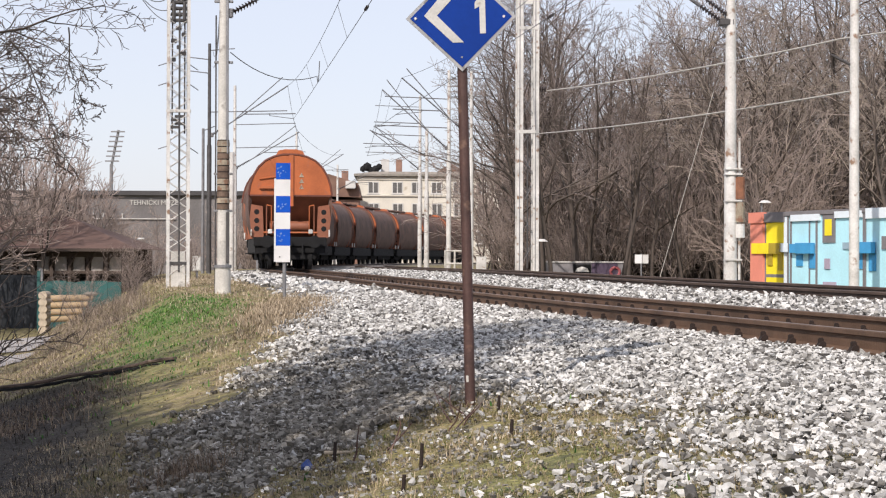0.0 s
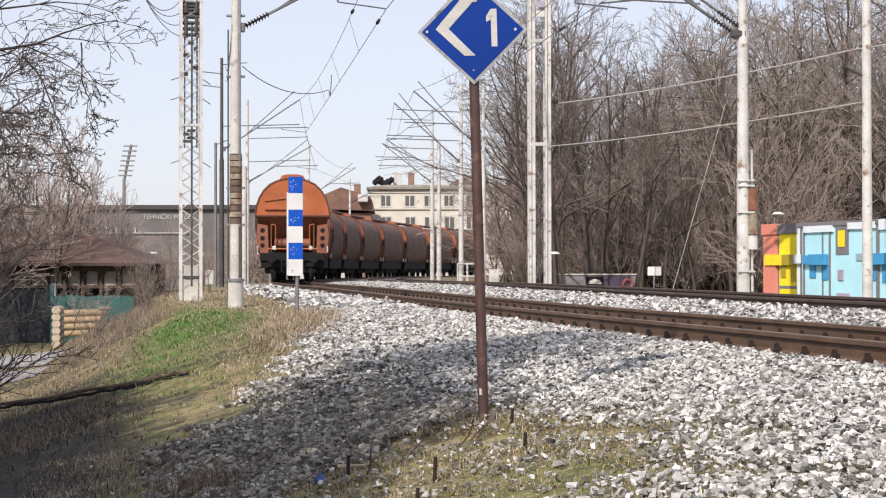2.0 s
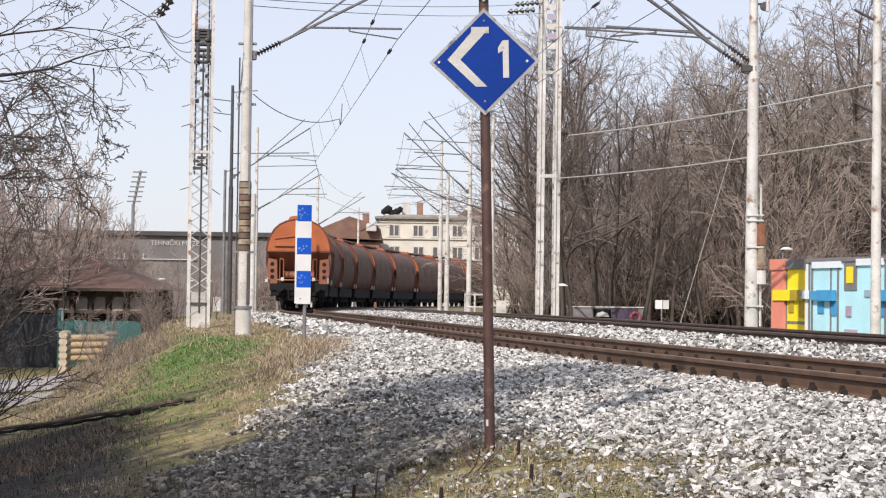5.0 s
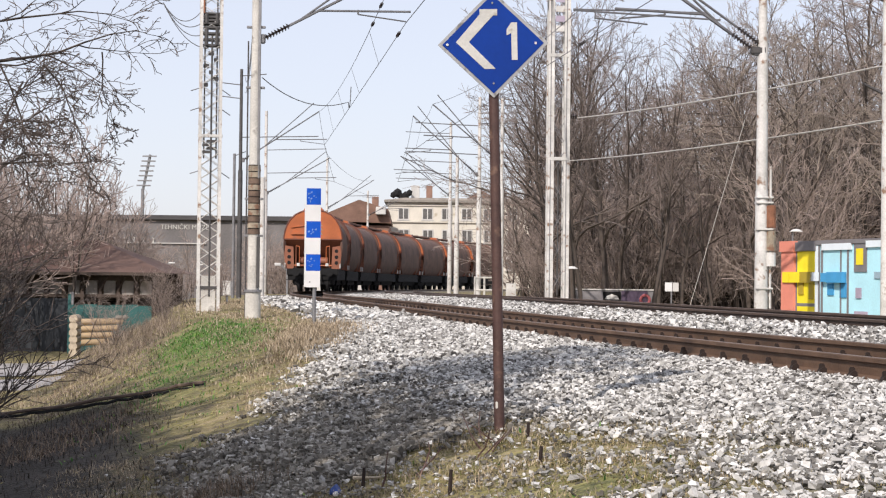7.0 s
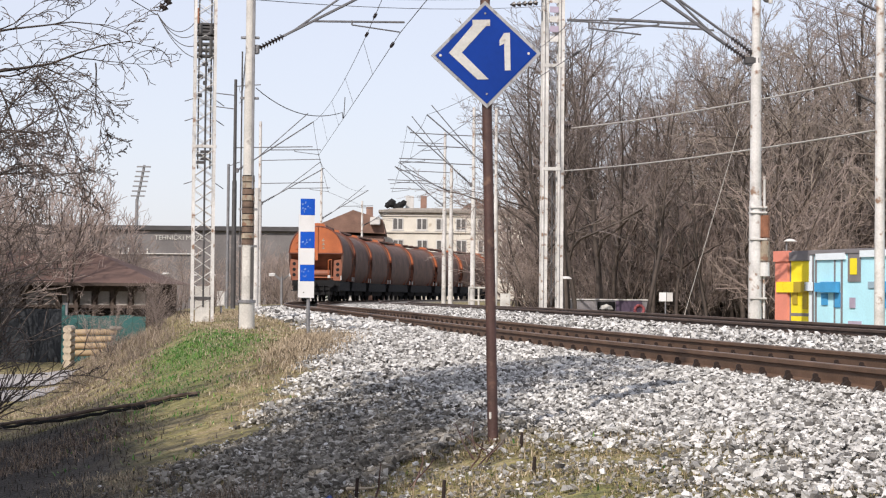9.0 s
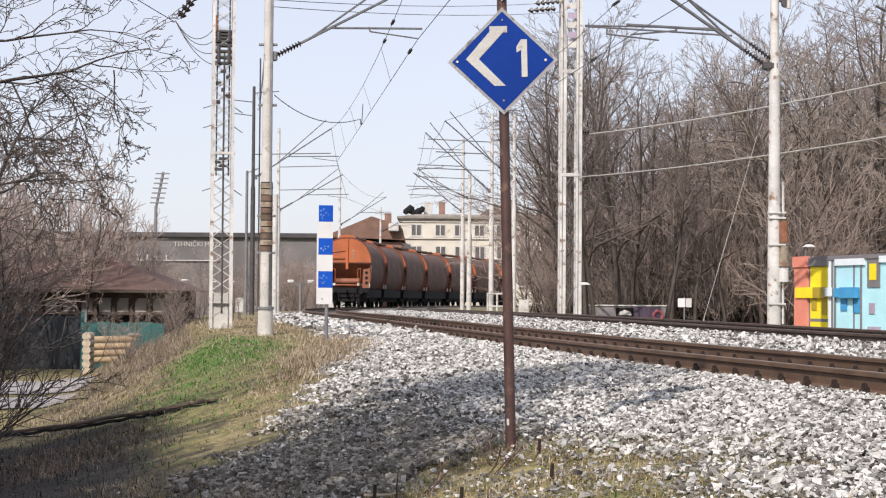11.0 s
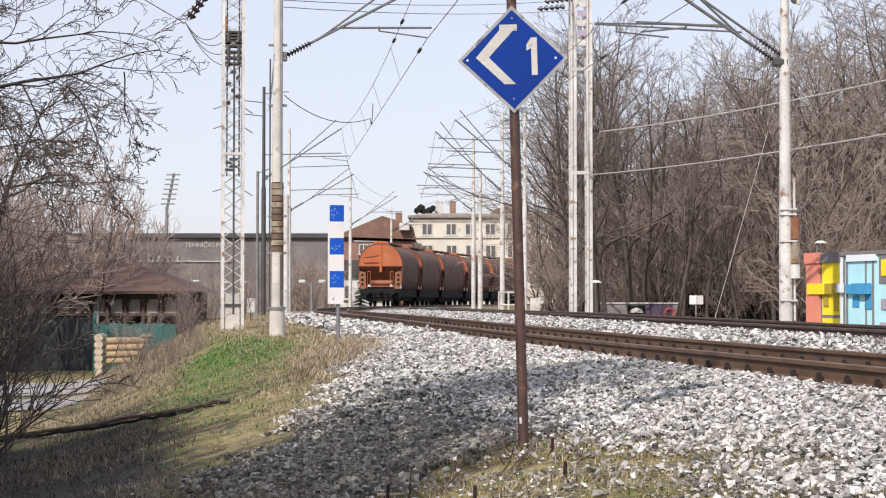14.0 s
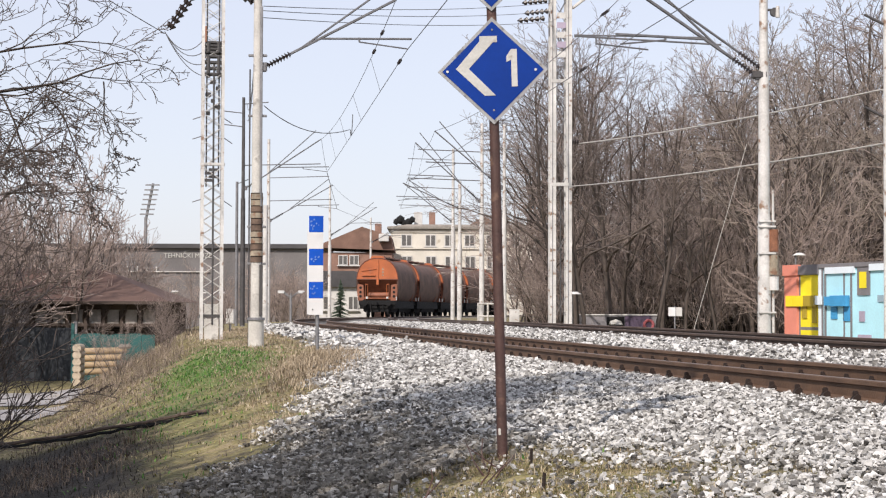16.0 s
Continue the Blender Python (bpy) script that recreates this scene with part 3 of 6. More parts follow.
# ---- tracks ----
def swept(profile, s0, s1, side, zf, step=1.0):
    bm = B()
    prev = None
    for s in np.arange(s0, s1, step):
        x, y, th = on_line(s, side)
        z = float(zf(y))
        ring = [bm.verts.new((x + p * math.cos(th), y - p * math.sin(th), z + q)) for p, q in profile]
        if prev:
            for i in range(len(ring)):
                k = (i + 1) % len(ring)
                bm.faces.new((prev[i], prev[k], ring[k], ring[i]))
        prev = ring
    return bm


RAIL = [(-0.036, -0.006), (-0.030, 0.0), (0.030, 0.0), (0.036, -0.006), (0.036, -0.038), (0.009, -0.050), (0.009, -0.142), (0.070, -0.161), (0.070, -0.172),
        (-0.070, -0.172), (-0.070, -0.161), (-0.009, -0.142), (-0.009, -0.050), (-0.036, -0.038)]


def railway(name, middle, zf, s1, label, steel="rail"):
    t = thing(name, label, "railway track")
    for side in (-0.753, 0.753):
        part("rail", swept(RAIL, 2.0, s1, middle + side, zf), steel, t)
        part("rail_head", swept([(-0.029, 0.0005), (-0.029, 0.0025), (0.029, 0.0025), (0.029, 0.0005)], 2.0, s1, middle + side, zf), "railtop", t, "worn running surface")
    bm = B()
    prism(bm, [(-1.28, -0.215), (-1.25, -0.15), (-0.6, -0.15), (-0.4, -0.19), (0.4, -0.19), (0.6, -0.15), (1.25, -0.15), (1.28, -0.215)], -0.13, 0.13, pose(0, 0, -0.05))
    first = part("sleeper", bm, "sleeper", t)
    bm = B()
    prism(bm, [(-0.035, -0.175), (-0.035, -0.128), (-0.012, -0.108), (0.02, -0.13), (0.04, -0.163), (0.04, -0.175)], -0.030, 0.030)
    box(bm, (0.0, 0, -0.112), (0.045, 0.036, 0.055), bevel=0.008)
    clip0 = part("clip", bm, "clip", t)
    made = 0
    for i in range(92):
        x, y, th = on_line(S20 - 14 + i * 0.64, middle)
        m = pose(x, y, float(zf(y)), 0, 0, -math.degrees(th))
        sl = first if i == 0 else new("sleeper", first.data)
        sl.parent, sl.matrix_basis = t, m
        for sx, turn in ((-0.84, 180), (0.665, 180)):
            cl = clip0 if made == 0 else new("clip", clip0.data)
            made += 1
            cl.parent, cl.matrix_basis = t, m @ pose(sx, 0, 0, 0, 0, turn)
    return t


railway("near_track", 0.0, rail_z, 250, "rusty railway track on pale ballast, bending away")
railway("second_track", 4.54, rail_z2, 250, "second dark railway track beyond the near one", "darkrail")


# ---- wires' and masts' pieces ----
def insulator(parent, a, b, name="insulator", n=6, r=0.075):
    a, b = Vector(a), Vector(b)
    bm = B()
    tube(bm, a, b, 0.022, n=6)
    for k in range(n):
        p, q = a.lerp(b, (k + 0.25) / n), a.lerp(b, (k + 0.75) / n)
        tube(bm, p, q, r, r * 0.45, n=8)
    return part(name, bm, "insul", parent)


def cantilever(parent, foot, reach, rise, toward, r=0.03, low=0.0):
    """A swinging bracket: slanting tube with insulator, stay above, level registration tube with a drop arm. toward: unit vector away from the mast."""
    d = Vector(toward)
    f = Vector(foot)
    tip = f + d * reach + Vector((0, 0, rise))
    a = f + (tip - f) * 0.2
    insulator(parent, f, a, n=9, r=0.075)
    part("bracket_tube", tube(B(), a, tip, r, n=6), "arm", parent)
    b0 = f + (tip - f) * 0.27
    b1 = f + d * reach * 0.93 + Vector((0, 0, rise * 1.17))
    part("stay_tube", tube(B(), b0, b1, r * 0.75, n=6), "arm", parent)
    part("clevis", box(B(), f, (0.12, 0.12, 0.2), bevel=0.02), "arm", parent)
    h0 = f + (tip - f) * 0.42
    h1 = Vector((tip.x, tip.y, h0.z + 0.05)) + d * 0.35
    bm = tube(B(), h0, h1, r * 0.8, n=6)
    arm = h1 - d * 1.15 - Vector((0, 0, 0.1))
    tube(bm, h1 - d * 1.15, arm, r * 0.7, n=5)
    tube(bm, arm, h1 - d * 0.1 - Vector((0, 0, 0.22)), r * 0.55, n=5)
    part("registration_arm", bm, "arm", parent)
    return tip, h1 - d * 0.1 - Vector((0, 0, 0.24))


def across(y, sign=1):
    """Unit vector square to the track at y, to its right."""
    th = float(np.interp(y, LINE[:, 1], LINE[:, 2]))
    return Vector((math.cos(th), -math.sin(th), 0)) * sign


def round_mast(name, label, x, y, z, top, r0, r1, material="concrete", group="catenary masts"):
    t = thing(name, label, "catenary mast", pose(x, y, z), group)
    part("shaft", tube(B(), (0, 0, -0.3), (0, 0, top - z), r0, r1, n=14), material, t, smooth=True)
    return t


def lattice(t, x0, x1, depth, h, leg, step, material="whitemast", lace=0.013, lacing="whitemast"):
    """Four angle legs with zigzag lacing."""
    for lx in (x0, x1):
        for ly in (-depth / 2, depth / 2):
            part("leg", box(B(), (lx, ly, h / 2 - 0.2), (leg, min(leg, 0.1), h + 0.4)), material, t)
    n = int(h / step)
    for ly in (-depth / 2, depth / 2):
        bm = B()
        for k in range(n):
            a, b = (x0, x1) if k % 2 == 0 else (x1, x0)
            tube(bm, (a, ly, 0.3 + k * step), (b, ly, 0.3 + (k + 1) * step), lace, n=4)
            tube(bm, (b, ly, 0.3 + k * step), (a, ly, 0.3 + (k + 1) * step), lace * 0.75, n=4)
        tagged(part("lacing", bm, lacing, t), kind="stuff")
    for lx in (x0, x1):
        bm = B()
        for k in range(n):
            s = 1 if k % 2 == 0 else -1
            tube(bm, (lx, -s * depth / 2, 0.3 + k * step), (lx, s * depth / 2, 0.3 + (k + 1) * step), lace * 0.85, n=4)
        tagged(part("lacing", bm, lacing, t), kind="stuff")


# ---- masts over the near track ----
def mast_banded():
    x, y, z = -3.82, 38.0, -0.32
    t = round_mast("catenary_mast", "round concrete catenary mast with faded yellow bands and grey foot", x, y, z, 4.85, 0.124, 0.110)
    part("upper_shaft", tube(B(), (0, 0, 5.17), (0, 0, 8.3), 0.096, 0.088, n=14), "concrete", t, smooth=True)
    part("footing", tube(B(), (0, 0, -0.3), (0, 0, 0.62), 0.175, 0.165, n=16), "concrete", t, "grey concrete footing", smooth=True)
    part("footing_ring", tube(B(), (0, 0, 0.62), (0, 0, 0.68), 0.19, 0.185, n=16), "greysteel", t)
    for k in range(11):
        a = 1.86 + k * 0.135
        part("band", tube(B(), (0, 0, a), (0, 0, a + 0.112), 0.140 if k % 3 == 1 else 0.133, 0.131, n=16), "ring" if k in (0, 2, 5, 6, 8) else "band", t, smooth=True)
        part("band_wire", tube(B(), (0, 0, a + 0.112), (0, 0, a + 0.135), 0.129, n=16), "clip", t, "dark binding wire")
    for h in (1.83, 2.62, 5.0, 6.3):
        part("clamp", box(B(), (0, 0, h), (0.40, 0.09, 0.05), bevel=0.008), "greysteel", t)
    part("cable_pipe", tube(B(), (-0.16, -0.02, -0.1), (-0.16, -0.02, 6.0), 0.018, n=6), "darksteel", t)
    part("cable_duct", box(B(), (0.085, -0.075, 5.2), (0.06, 0.05, 4.3), bevel=0.01), "greysteel", t, "dark cable duct")
    part("cable_duct", box(B(), (0.11, -0.10, 1.26), (0.07, 0.05, 1.1), bevel=0.01), "darksteel", t, "dark cable duct")
    d = across(y)
    tip, wire = cantilever(t, (0.14, 0, 6.05), 2.85, 1.55, d)
    for k in (0, 1):
        insulator(t, (-0.1, 0, 7.45 + k * 0.28), (-0.75, 0.2, 7.75 + k * 0.3), n=5)
    part("pulley", tube(B(), (0.24, -0.04, 7.72), (0.24, 0.04, 7.72), 0.12, n=16), "insul", t)
    return Vector((x, y, z)) + tip, Vector((x, y, z)) + wire


TIP_A, WIRE_A = mast_banded()


def lattice_tower():
    x, y, z = -5.66, 45.0, -0.25
    t = thing("lattice_tower", "pale grey steel lattice tower standing on the grassy shoulder", "lattice mast", pose(x, y, z, 0, 0, 9), "catenary masts")
    lattice(t, -0.25, 0.25, 0.42, 10.9, 0.075, 0.34, lace=0.011)
    part("drive_pipe", tube(B(), (0.02, -0.2, 0.4), (0.02, -0.2, 7.0), 0.028, n=6), "darksteel", t)
    for a, b in ((0.0, 0.55), (0.62, 0.92)):
        part("foot_plate", box(B(), (0, -0.19, (a + b) / 2), (0.36, 0.03, b - a), bevel=0.01), "concrete", t)
    for h in (0.62, 4.45):
        part("cross_bar", box(B(), (0, -0.2, h), (0.62, 0.07, 0.08), bevel=0.01), "darksteel" if h < 1 else "whitemast", t)
    bm = B()
    for k in range(4):
        box(bm, (-0.08 + 0.1 * (k % 2), -0.1, 4.05 + 0.09 * k), (0.22, 0.2, 0.06))
    part("clamp_block", bm, "darksteel", t)
    for h0, h1 in ((6.75, 7.2), (7.3, 7.55), (8.75, 9.5)):
        bm = B()
        for k in range(4):
            f = h0 + (h1 - h0) * k / 3
            box(bm, (0.02 * (k % 2), -0.05, f), (0.44, 0.34, 0.05))
        tube(bm, (-0.12, -0.2, h0), (-0.12, -0.2, h1), 0.05, n=6)
        tube(bm, (0.14, -0.2, h0), (0.14, -0.2, h1), 0.05, n=6)
        part("switch_gear", bm, "darksteel", t, "dark switch gear")
    for bx in (-0.15, 0.16):
        part("cable_run", tube(B(), (bx, 0.1, 3.9), (bx, 0.1, 10.6), 0.022, n=6), "darksteel", t)
    for k in range(7):
        part("link_box", box(B(), (-0.06 + 0.12 * ((k * 5) % 3 - 0.5), -0.08, 5.75 + 0.16 * k), (0.10 + 0.04 * (k % 2), 0.16, 0.09), bevel=0.01), "darksteel", t)
    part("red_handle", box(B(), (-0.2, -0.22, 7.75), (0.06, 0.05, 0.4)), "rustband", t)
    bm = B()
    for h in (5.2, 5.7, 3.6):
        tube(bm, (-0.5, 0, h - 0.1), (-0.2, 0, h), 0.012, n=4)
        tube(bm, (0.2, 0, h), (0.5, 0, h - 0.2), 0.012, n=4)
    part("spikes", bm, "greysteel", t)
    for k in (0, 1):
        insulator(t, (-0.55 + 0.06 * k, -0.3, 8.75 - 0.05 * k), (-1.15 + 0.06 * k, -0.4, 7.85 - 0.05 * k), n=6, r=0.095)


lattice_tower()
for zz, drop in ((7.35, 0.35), (7.05, 0.3), (6.75, 0.28), (6.45, 0.22)):
    string("jumper_cable", [(-6.85, 44.7, 7.55), (-5.9, 44.85, zz)], 0.011, "wire", "slack jumper cable hanging at the lattice tower", "cable", drop, "jumper cables")


def bracket_mast(name, label, y, x, z, top, foot, reach, rise, sign, material="whitemast", r=0.11, extra=()):
    t = round_mast(name, label, x, y, z, top * 0.55, r, r * 0.92, material)
    part("upper_shaft", tube(B(), (0, 0, top * 0.55 - z), (0, 0, top - z), r * 0.72, r * 0.6, n=10), material, t, smooth=True)
    d = across(y, sign)
    tip, wire = cantilever(t, Vector((0, 0, foot - z)) + d * 0.12, reach, rise, d, r=0.027)
    for h, ln, s in extra:
        part("arm", tube(B(), (0, 0, h - z), d * (s * ln) + Vector((0, 0, h - z + 0.1)), 0.022, n=6), "arm", t)
    return Vector((x, y, z)) + tip, Vector((x, y, z)) + wire


TIP_B, WIRE_B = bracket_mast("catenary_mast", "dark steel catenary mast with switch arms beyond the banded mast", 78.0, -8.45, -0.1, 9.9, 5.9, 3.3, 2.2, 1, "darksteel", 0.11,
                             ((9.2, 1.0, -1), (8.6, 0.9, -1), (9.6, 1.1, 1), (6.9, 3.4, 1)))
TIP_C, WIRE_C = bracket_mast("catenary_mast", "slim white catenary mast with a swinging bracket", 100.0, -9.40, -0.1, 10.2, 5.6, 3.5, 2.0, 1, "whitemast", 0.13, ((6.7, 3.6, 1), (8.0, 3.4, 1)))
TIP_D, WIRE_D = bracket_mast("catenary_mast", "slim white catenary mast with a swinging bracket", 128.0, -7.6, -0.1, 9.6, 6.0, 3.3, 2.0, 1, "whitemast", 0.13)
bracket_mast("catenary_mast", "slim white catenary mast before the brick house", 146.0, -5.3, -0.1, 8.2, 6.2, 2.4, 1.2, 1, "whitemast", 0.13)
t = round_mast("slim_pole", "slim grey pole beside the dark mast", -8.75, 78.3, -0.1, 6.2, 0.07, 0.06, "greysteel", "")
part("hook", tube(B(), (0, 0, 6.2), (0.5, 0, 6.4), 0.02, n=6), "greysteel", t)
t = round_mast("white_mast", "plain white mast behind the banded mast", -7.55, 79.0, -0.1, 5.2, 0.12, 0.11, "whitemast")
t = thing("cabinet", "small grey trackside cabinet on a post", "cabinet", pose(-6.9, 60.0, -0.1))
part("post", tube(B(), (0, 0, -0.2), (0, 0, 0.5), 0.04, n=8), "greysteel", t)
part("body", box(B(), (0, 0, 0.42), (0.27, 0.2, 0.5), bevel=0.015), "palewall", t)
part("door_panel", box(B(), (0, -0.105, 0.42), (0.22, 0.012, 0.44)), "whitemast", t)


# ---- masts over the second track ----
def mast_right():
    x, y, z = 7.42, 40.0, -0.25
    t = round_mast("catenary_mast", "white concrete catenary mast with a rust-stained cable box", x, y, z, 2.7, 0.155, 0.14, "whitemast")
    part("upper_shaft", tube(B(), (0, 0, 2.9), (0, 0, 6.5), 0.132, 0.115, n=14), "whitemast", t, smooth=True)
    part("top_shaft", tube(B(), (0, 0, 6.5), (0, 0, 8.9), 0.10, 0.09, n=14), "whitemast", t, smooth=True)
    part("cable_pipe", tube(B(), (0.19, -0.06, 0.3), (0.19, -0.06, 3.5), 0.028, n=6), "whitemast", t)
    for a, b, m in ((2.12, 2.62, "rustband"), (1.60, 2.05, "band"), (1.25, 1.56, "whitemast")):
        part("wrap", tube(B(), (0.2, -0.06, a), (0.2, -0.06, b), 0.115, 0.11, n=12), m, t)
    for h in (2.08, 2.68, 2.8, 0.75):
        part("clamp", box(B(), (0.05, -0.02, h), (0.38, 0.3, 0.045), bevel=0.008), "whitemast", t)
    part("bracket_plate", box(B(), (-0.1, 0, 6.12), (0.34, 0.22, 0.16), bevel=0.02), "darksteel", t)
    part("pulley", tube(B(), (0.25, -0.05, 7.55), (0.25, 0.05, 7.55), 0.10, n=16), "darksteel", t)
    part("pulley_shell", tube(B(), (0.31, -0.06, 7.42), (0.31, -0.06, 7.68), 0.05, 0.04, n=10), "whitemast", t)
    part("pulley_arm", tube(B(), (0, 0, 7.6), (0.3, 0, 7.6), 0.03, n=6), "darksteel", t)
    d = across(y, -1)
    tip, wire = cantilever(t, Vector((0, 0, 6.1)) + d * 0.15, 2.95, 1.9, d, r=0.04)
    foot = Vector((0, 0, 6.26)) + d * 0.05
    insulator(t, foot, foot + d * 0.55 + Vector((0, 0, 0.37)), n=8, r=0.07)
    part("twin_tube", tube(B(), foot + d * 0.55 + Vector((0, 0, 0.37)), foot + d * 2.95 + Vector((0, 0, 1.95)), 0.03, n=6), "arm", t)
    part("brace_rod", tube(B(), (-0.12, 0, 6.2), (-0.05, 0, 7.1), 0.018, n=6), "darksteel", t)
    bm = tube(B(), Vector((0, 0, 6.78)) + d * 1.0, Vector((0, 0, 6.88)) + d * 4.4, 0.021, n=6)
    tube(bm, Vector((0, 0, 6.93)) + d * 1.35, Vector((0, 0, 6.90)) + d * 4.4, 0.018, n=6)
    tube(bm, Vector((0, 0, 6.86)) + d * 3.9, Vector((0, 0, 6.70)) + d * 3.9, 0.02, n=5)
    tube(bm, Vector((0, 0, 6.72)) + d * 3.9, Vector((0, 0, 6.62)) + d * 2.7, 0.02, n=5)
    part("long_arm", bm, "arm", t)
    return Vector((x, y, z)) + tip, Vector((x, y, z)) + wire


TIP_E, WIRE_E = mast_right()


def twin_tower():
    x, y, z = 4.22, 60.0, -0.1
    t = thing("lattice_tower", "tall white steel lattice tower with insulator strings at its head", "lattice mast", pose(x, y, z, 0, 0, 6), "catenary masts")
    lattice(t, -0.27, 0.27, 0.34, 11.6, 0.20, 1.0, lace=0.011, lacing="greysteel")
    for gx in (-0.29, 0.25):
        part("groove", box(B(), (gx, -0.222, 5.7), (0.03, 0.006, 11.4)), "greysteel", t, "grey seam of the channel leg")
    part("cable_run", tube(B(), (0.0, -0.1, 0.3), (0.0, -0.1, 4.8), 0.03, n=6), "darksteel", t)
    for h in (4.9, 8.4):
        part("cross_bar", box(B(), (0.0, -0.2, h), (0.7, 0.07, 0.12), bevel=0.01), "whitemast", t)
    for k in range(5):
        part("marking", box(B(), (0, -0.24, 9.3 + k * 0.33), (0.3, 0.02, 0.2)), "pink" if k % 2 else "whitemast", t, "faded red and white marking")
    part("head_beam", box(B(), (0.2, 0, 11.4), (2.2, 0.3, 0.16), bevel=0.02), "whitemast", t)
    part("head_brace", tube(B(), (0.4, -0.1, 10.9), (1.3, -0.1, 11.6), 0.05, n=6), "whitemast", t)
    for k, (dx, dz) in enumerate(((-0.5, 0.0), (-0.3, -0.35), (-0.9, -0.6))):
        insulator(t, (-0.4 + dx * 0.2, -0.3, 11.1 + dz), (-1.2 + dx * 0.4, -0.6, 10.95 + dz), n=5, r=0.10)
    insulator(t, (0.62, -0.1, 6.35), (0.36, -0.1, 6.35), n=3, r=0.12)


twin_tower()
TIP_F, WIRE_F = bracket_mast("catenary_mast", "slim white catenary mast with a swinging bracket", 70.0, 2.72, -0.1, 7.9, 5.4, 2.65, 2.2, -1, "whitemast", 0.10)
TIP_G, WIRE_G = bracket_mast("catenary_mast", "slim white catenary mast with crossing brackets", 80.0, 2.10, -0.1, 9.0, 5.5, 2.9, 2.6, -1, "whitemast", 0.12, ((8.6, 3.0, -1), (7.8, 3.2, -1), (6.4, 3.3, 1), (7.7, 2.9, 1)))
TIP_H, WIRE_H = bracket_mast("catenary_mast", "slim white catenary mast with a swinging bracket", 110.0, 1.10, -0.1, 10.6, 6.1, 2.9, 2.3, -1, "whitemast", 0.14, ((9.9, 2.8, 1), (7.4, 3.0, 1)))
bracket_mast("catenary_mast", "slim white catenary mast with a swinging bracket", 94.0, 1.30, -0.1, 7.4, 6.0, 2.9, 1.3, -1, "whitemast", 0.14, ((7.0, 2.8, 1),))
t = round_mast("white_mast", "slender white mast before the painted wall", 9.72, 38.0, hz(9.72, 38.0), 8.5, 0.115, 0.085, "whitemast")
for h in (5.2, 7.2):
    part("step_bracket", tube(B(), (0, 0, h), (-0.5, 0, h + 0.25), 0.03, n=6), "darksteel", t)

# contact and carrying wires, feeders and ropes
BACK1, BACK2 = Vector((6.0, -15.0, 5.6)), Vector((10.6, -15.0, 5.8))
for nm, pts, sg in (("contact_wire", [BACK1, WIRE_A, WIRE_B, WIRE_C, WIRE_D], 0.02), ("carrying_wire", [BACK1 + Vector((0, 0, 1.5)), TIP_A, TIP_B, TIP_C, TIP_D], 0.5),
                    ("contact_wire", [BACK2, WIRE_E, WIRE_F, WIRE_G, WIRE_H], 0.02), ("carrying_wire", [BACK2 + Vector((0, 0, 1.5)), TIP_E, TIP_F, TIP_G, TIP_H], 0.5)):
    string(nm, pts, 0.009 if nm[1] == "o" else 0.008, "wire", "thin dark overhead wire above the track", "wire", sg, "overhead wires")
string("feeder_wire", [(-3.8, 38, 7.6), (-8.3, 78, 9.6)], 0.010, "wire", "slack feeder wire between the masts", "wire", 1.2, "overhead wires")
string("feeder_wire", [(-3.8, 38, 7.0), (-8.3, 78, 8.9)], 0.010, "wire", "slack feeder wire between the masts", "wire", 0.8, "overhead wires")
string("cross_wire", [(-3.7, 38.0, 7.05), (4.0, 60.0, 11.0)], 0.009, "wire", "thin wire crossing over both tracks", "wire", 0.15, "overhead wires")
string("cross_wire", [(-3.7, 38.0, 6.95), (4.0, 60.0, 10.7)], 0.009, "wire", "thin wire crossing over both tracks", "wire", 0.15, "overhead wires")
string("cross_wire", [(-3.7, 38.0, 6.80), (4.0, 60.0, 10.35)], 0.009, "wire", "thin wire crossing over both tracks", "wire", 0.15, "overhead wires")
string("loop_wire", [(-3.68, 38.0, 4.9), (-1.9, 39.5, 4.55), (-1.85, 39.6, 4.9)], 0.010, "wire", "slack wire loop hanging from the banded mast", "wire", 0.28, "overhead wires")
string("steel_rope", [(4.85, 60.0, 6.2), (11.2, 45.0, 6.15), (19.0, 27.0, 6.2)], 0.022, "lightwire", "pale steel rope strung from the lattice tower", "rope", 0.12, "steel ropes")
string("steel_rope", [(4.6, 60.0, 4.75), (9.72, 38.0, 4.15)], 0.020, "lightwire", "pale steel rope strung from the lattice tower", "rope", 0.1, "steel ropes")
string("guy_rope", [(8.95, 62.0, -0.4), (10.9, 62.0, 6.4)], 0.011, "lightwire", "slanting pale guy rope before the bare trees", "rope", 0.0)
string("feeder_wire", [(-6.85, 44.7, 7.5), (-9.5, 30.0, 8.4), (-14.0, 5.0, 8.2)], 0.011, "wire", "feeder wire running from the insulator string", "wire", 0.1, "overhead wires")


def droppers():
    """Short hangers that hold the contact wire below the carrying wire."""
    for wires, tips in (([BACK1, WIRE_A, WIRE_B, WIRE_C], [BACK1 + Vector((0, 0, 1.5)), TIP_A, TIP_B, TIP_C]), ([BACK2, WIRE_E, WIRE_F, WIRE_G], [BACK2 + Vector((0, 0, 1.5)), TIP_E, TIP_F, TIP_G])):
        for (a, b), (c, d) in zip(zip(wires, wires[1:]), zip(tips, tips[1:])):
            n = max(2, int((b - a).length / 8))
            for k in range(1, n):
                f = k / n
                top = c.lerp(d, f) - Vector((0, 0, 2.0 * f * (1 - f)))
                string("dropper", [a.lerp(b, f), top], 0.006, "wire", "thin hanger between the overhead wires", "wire", 0.0, "droppers")


droppers()
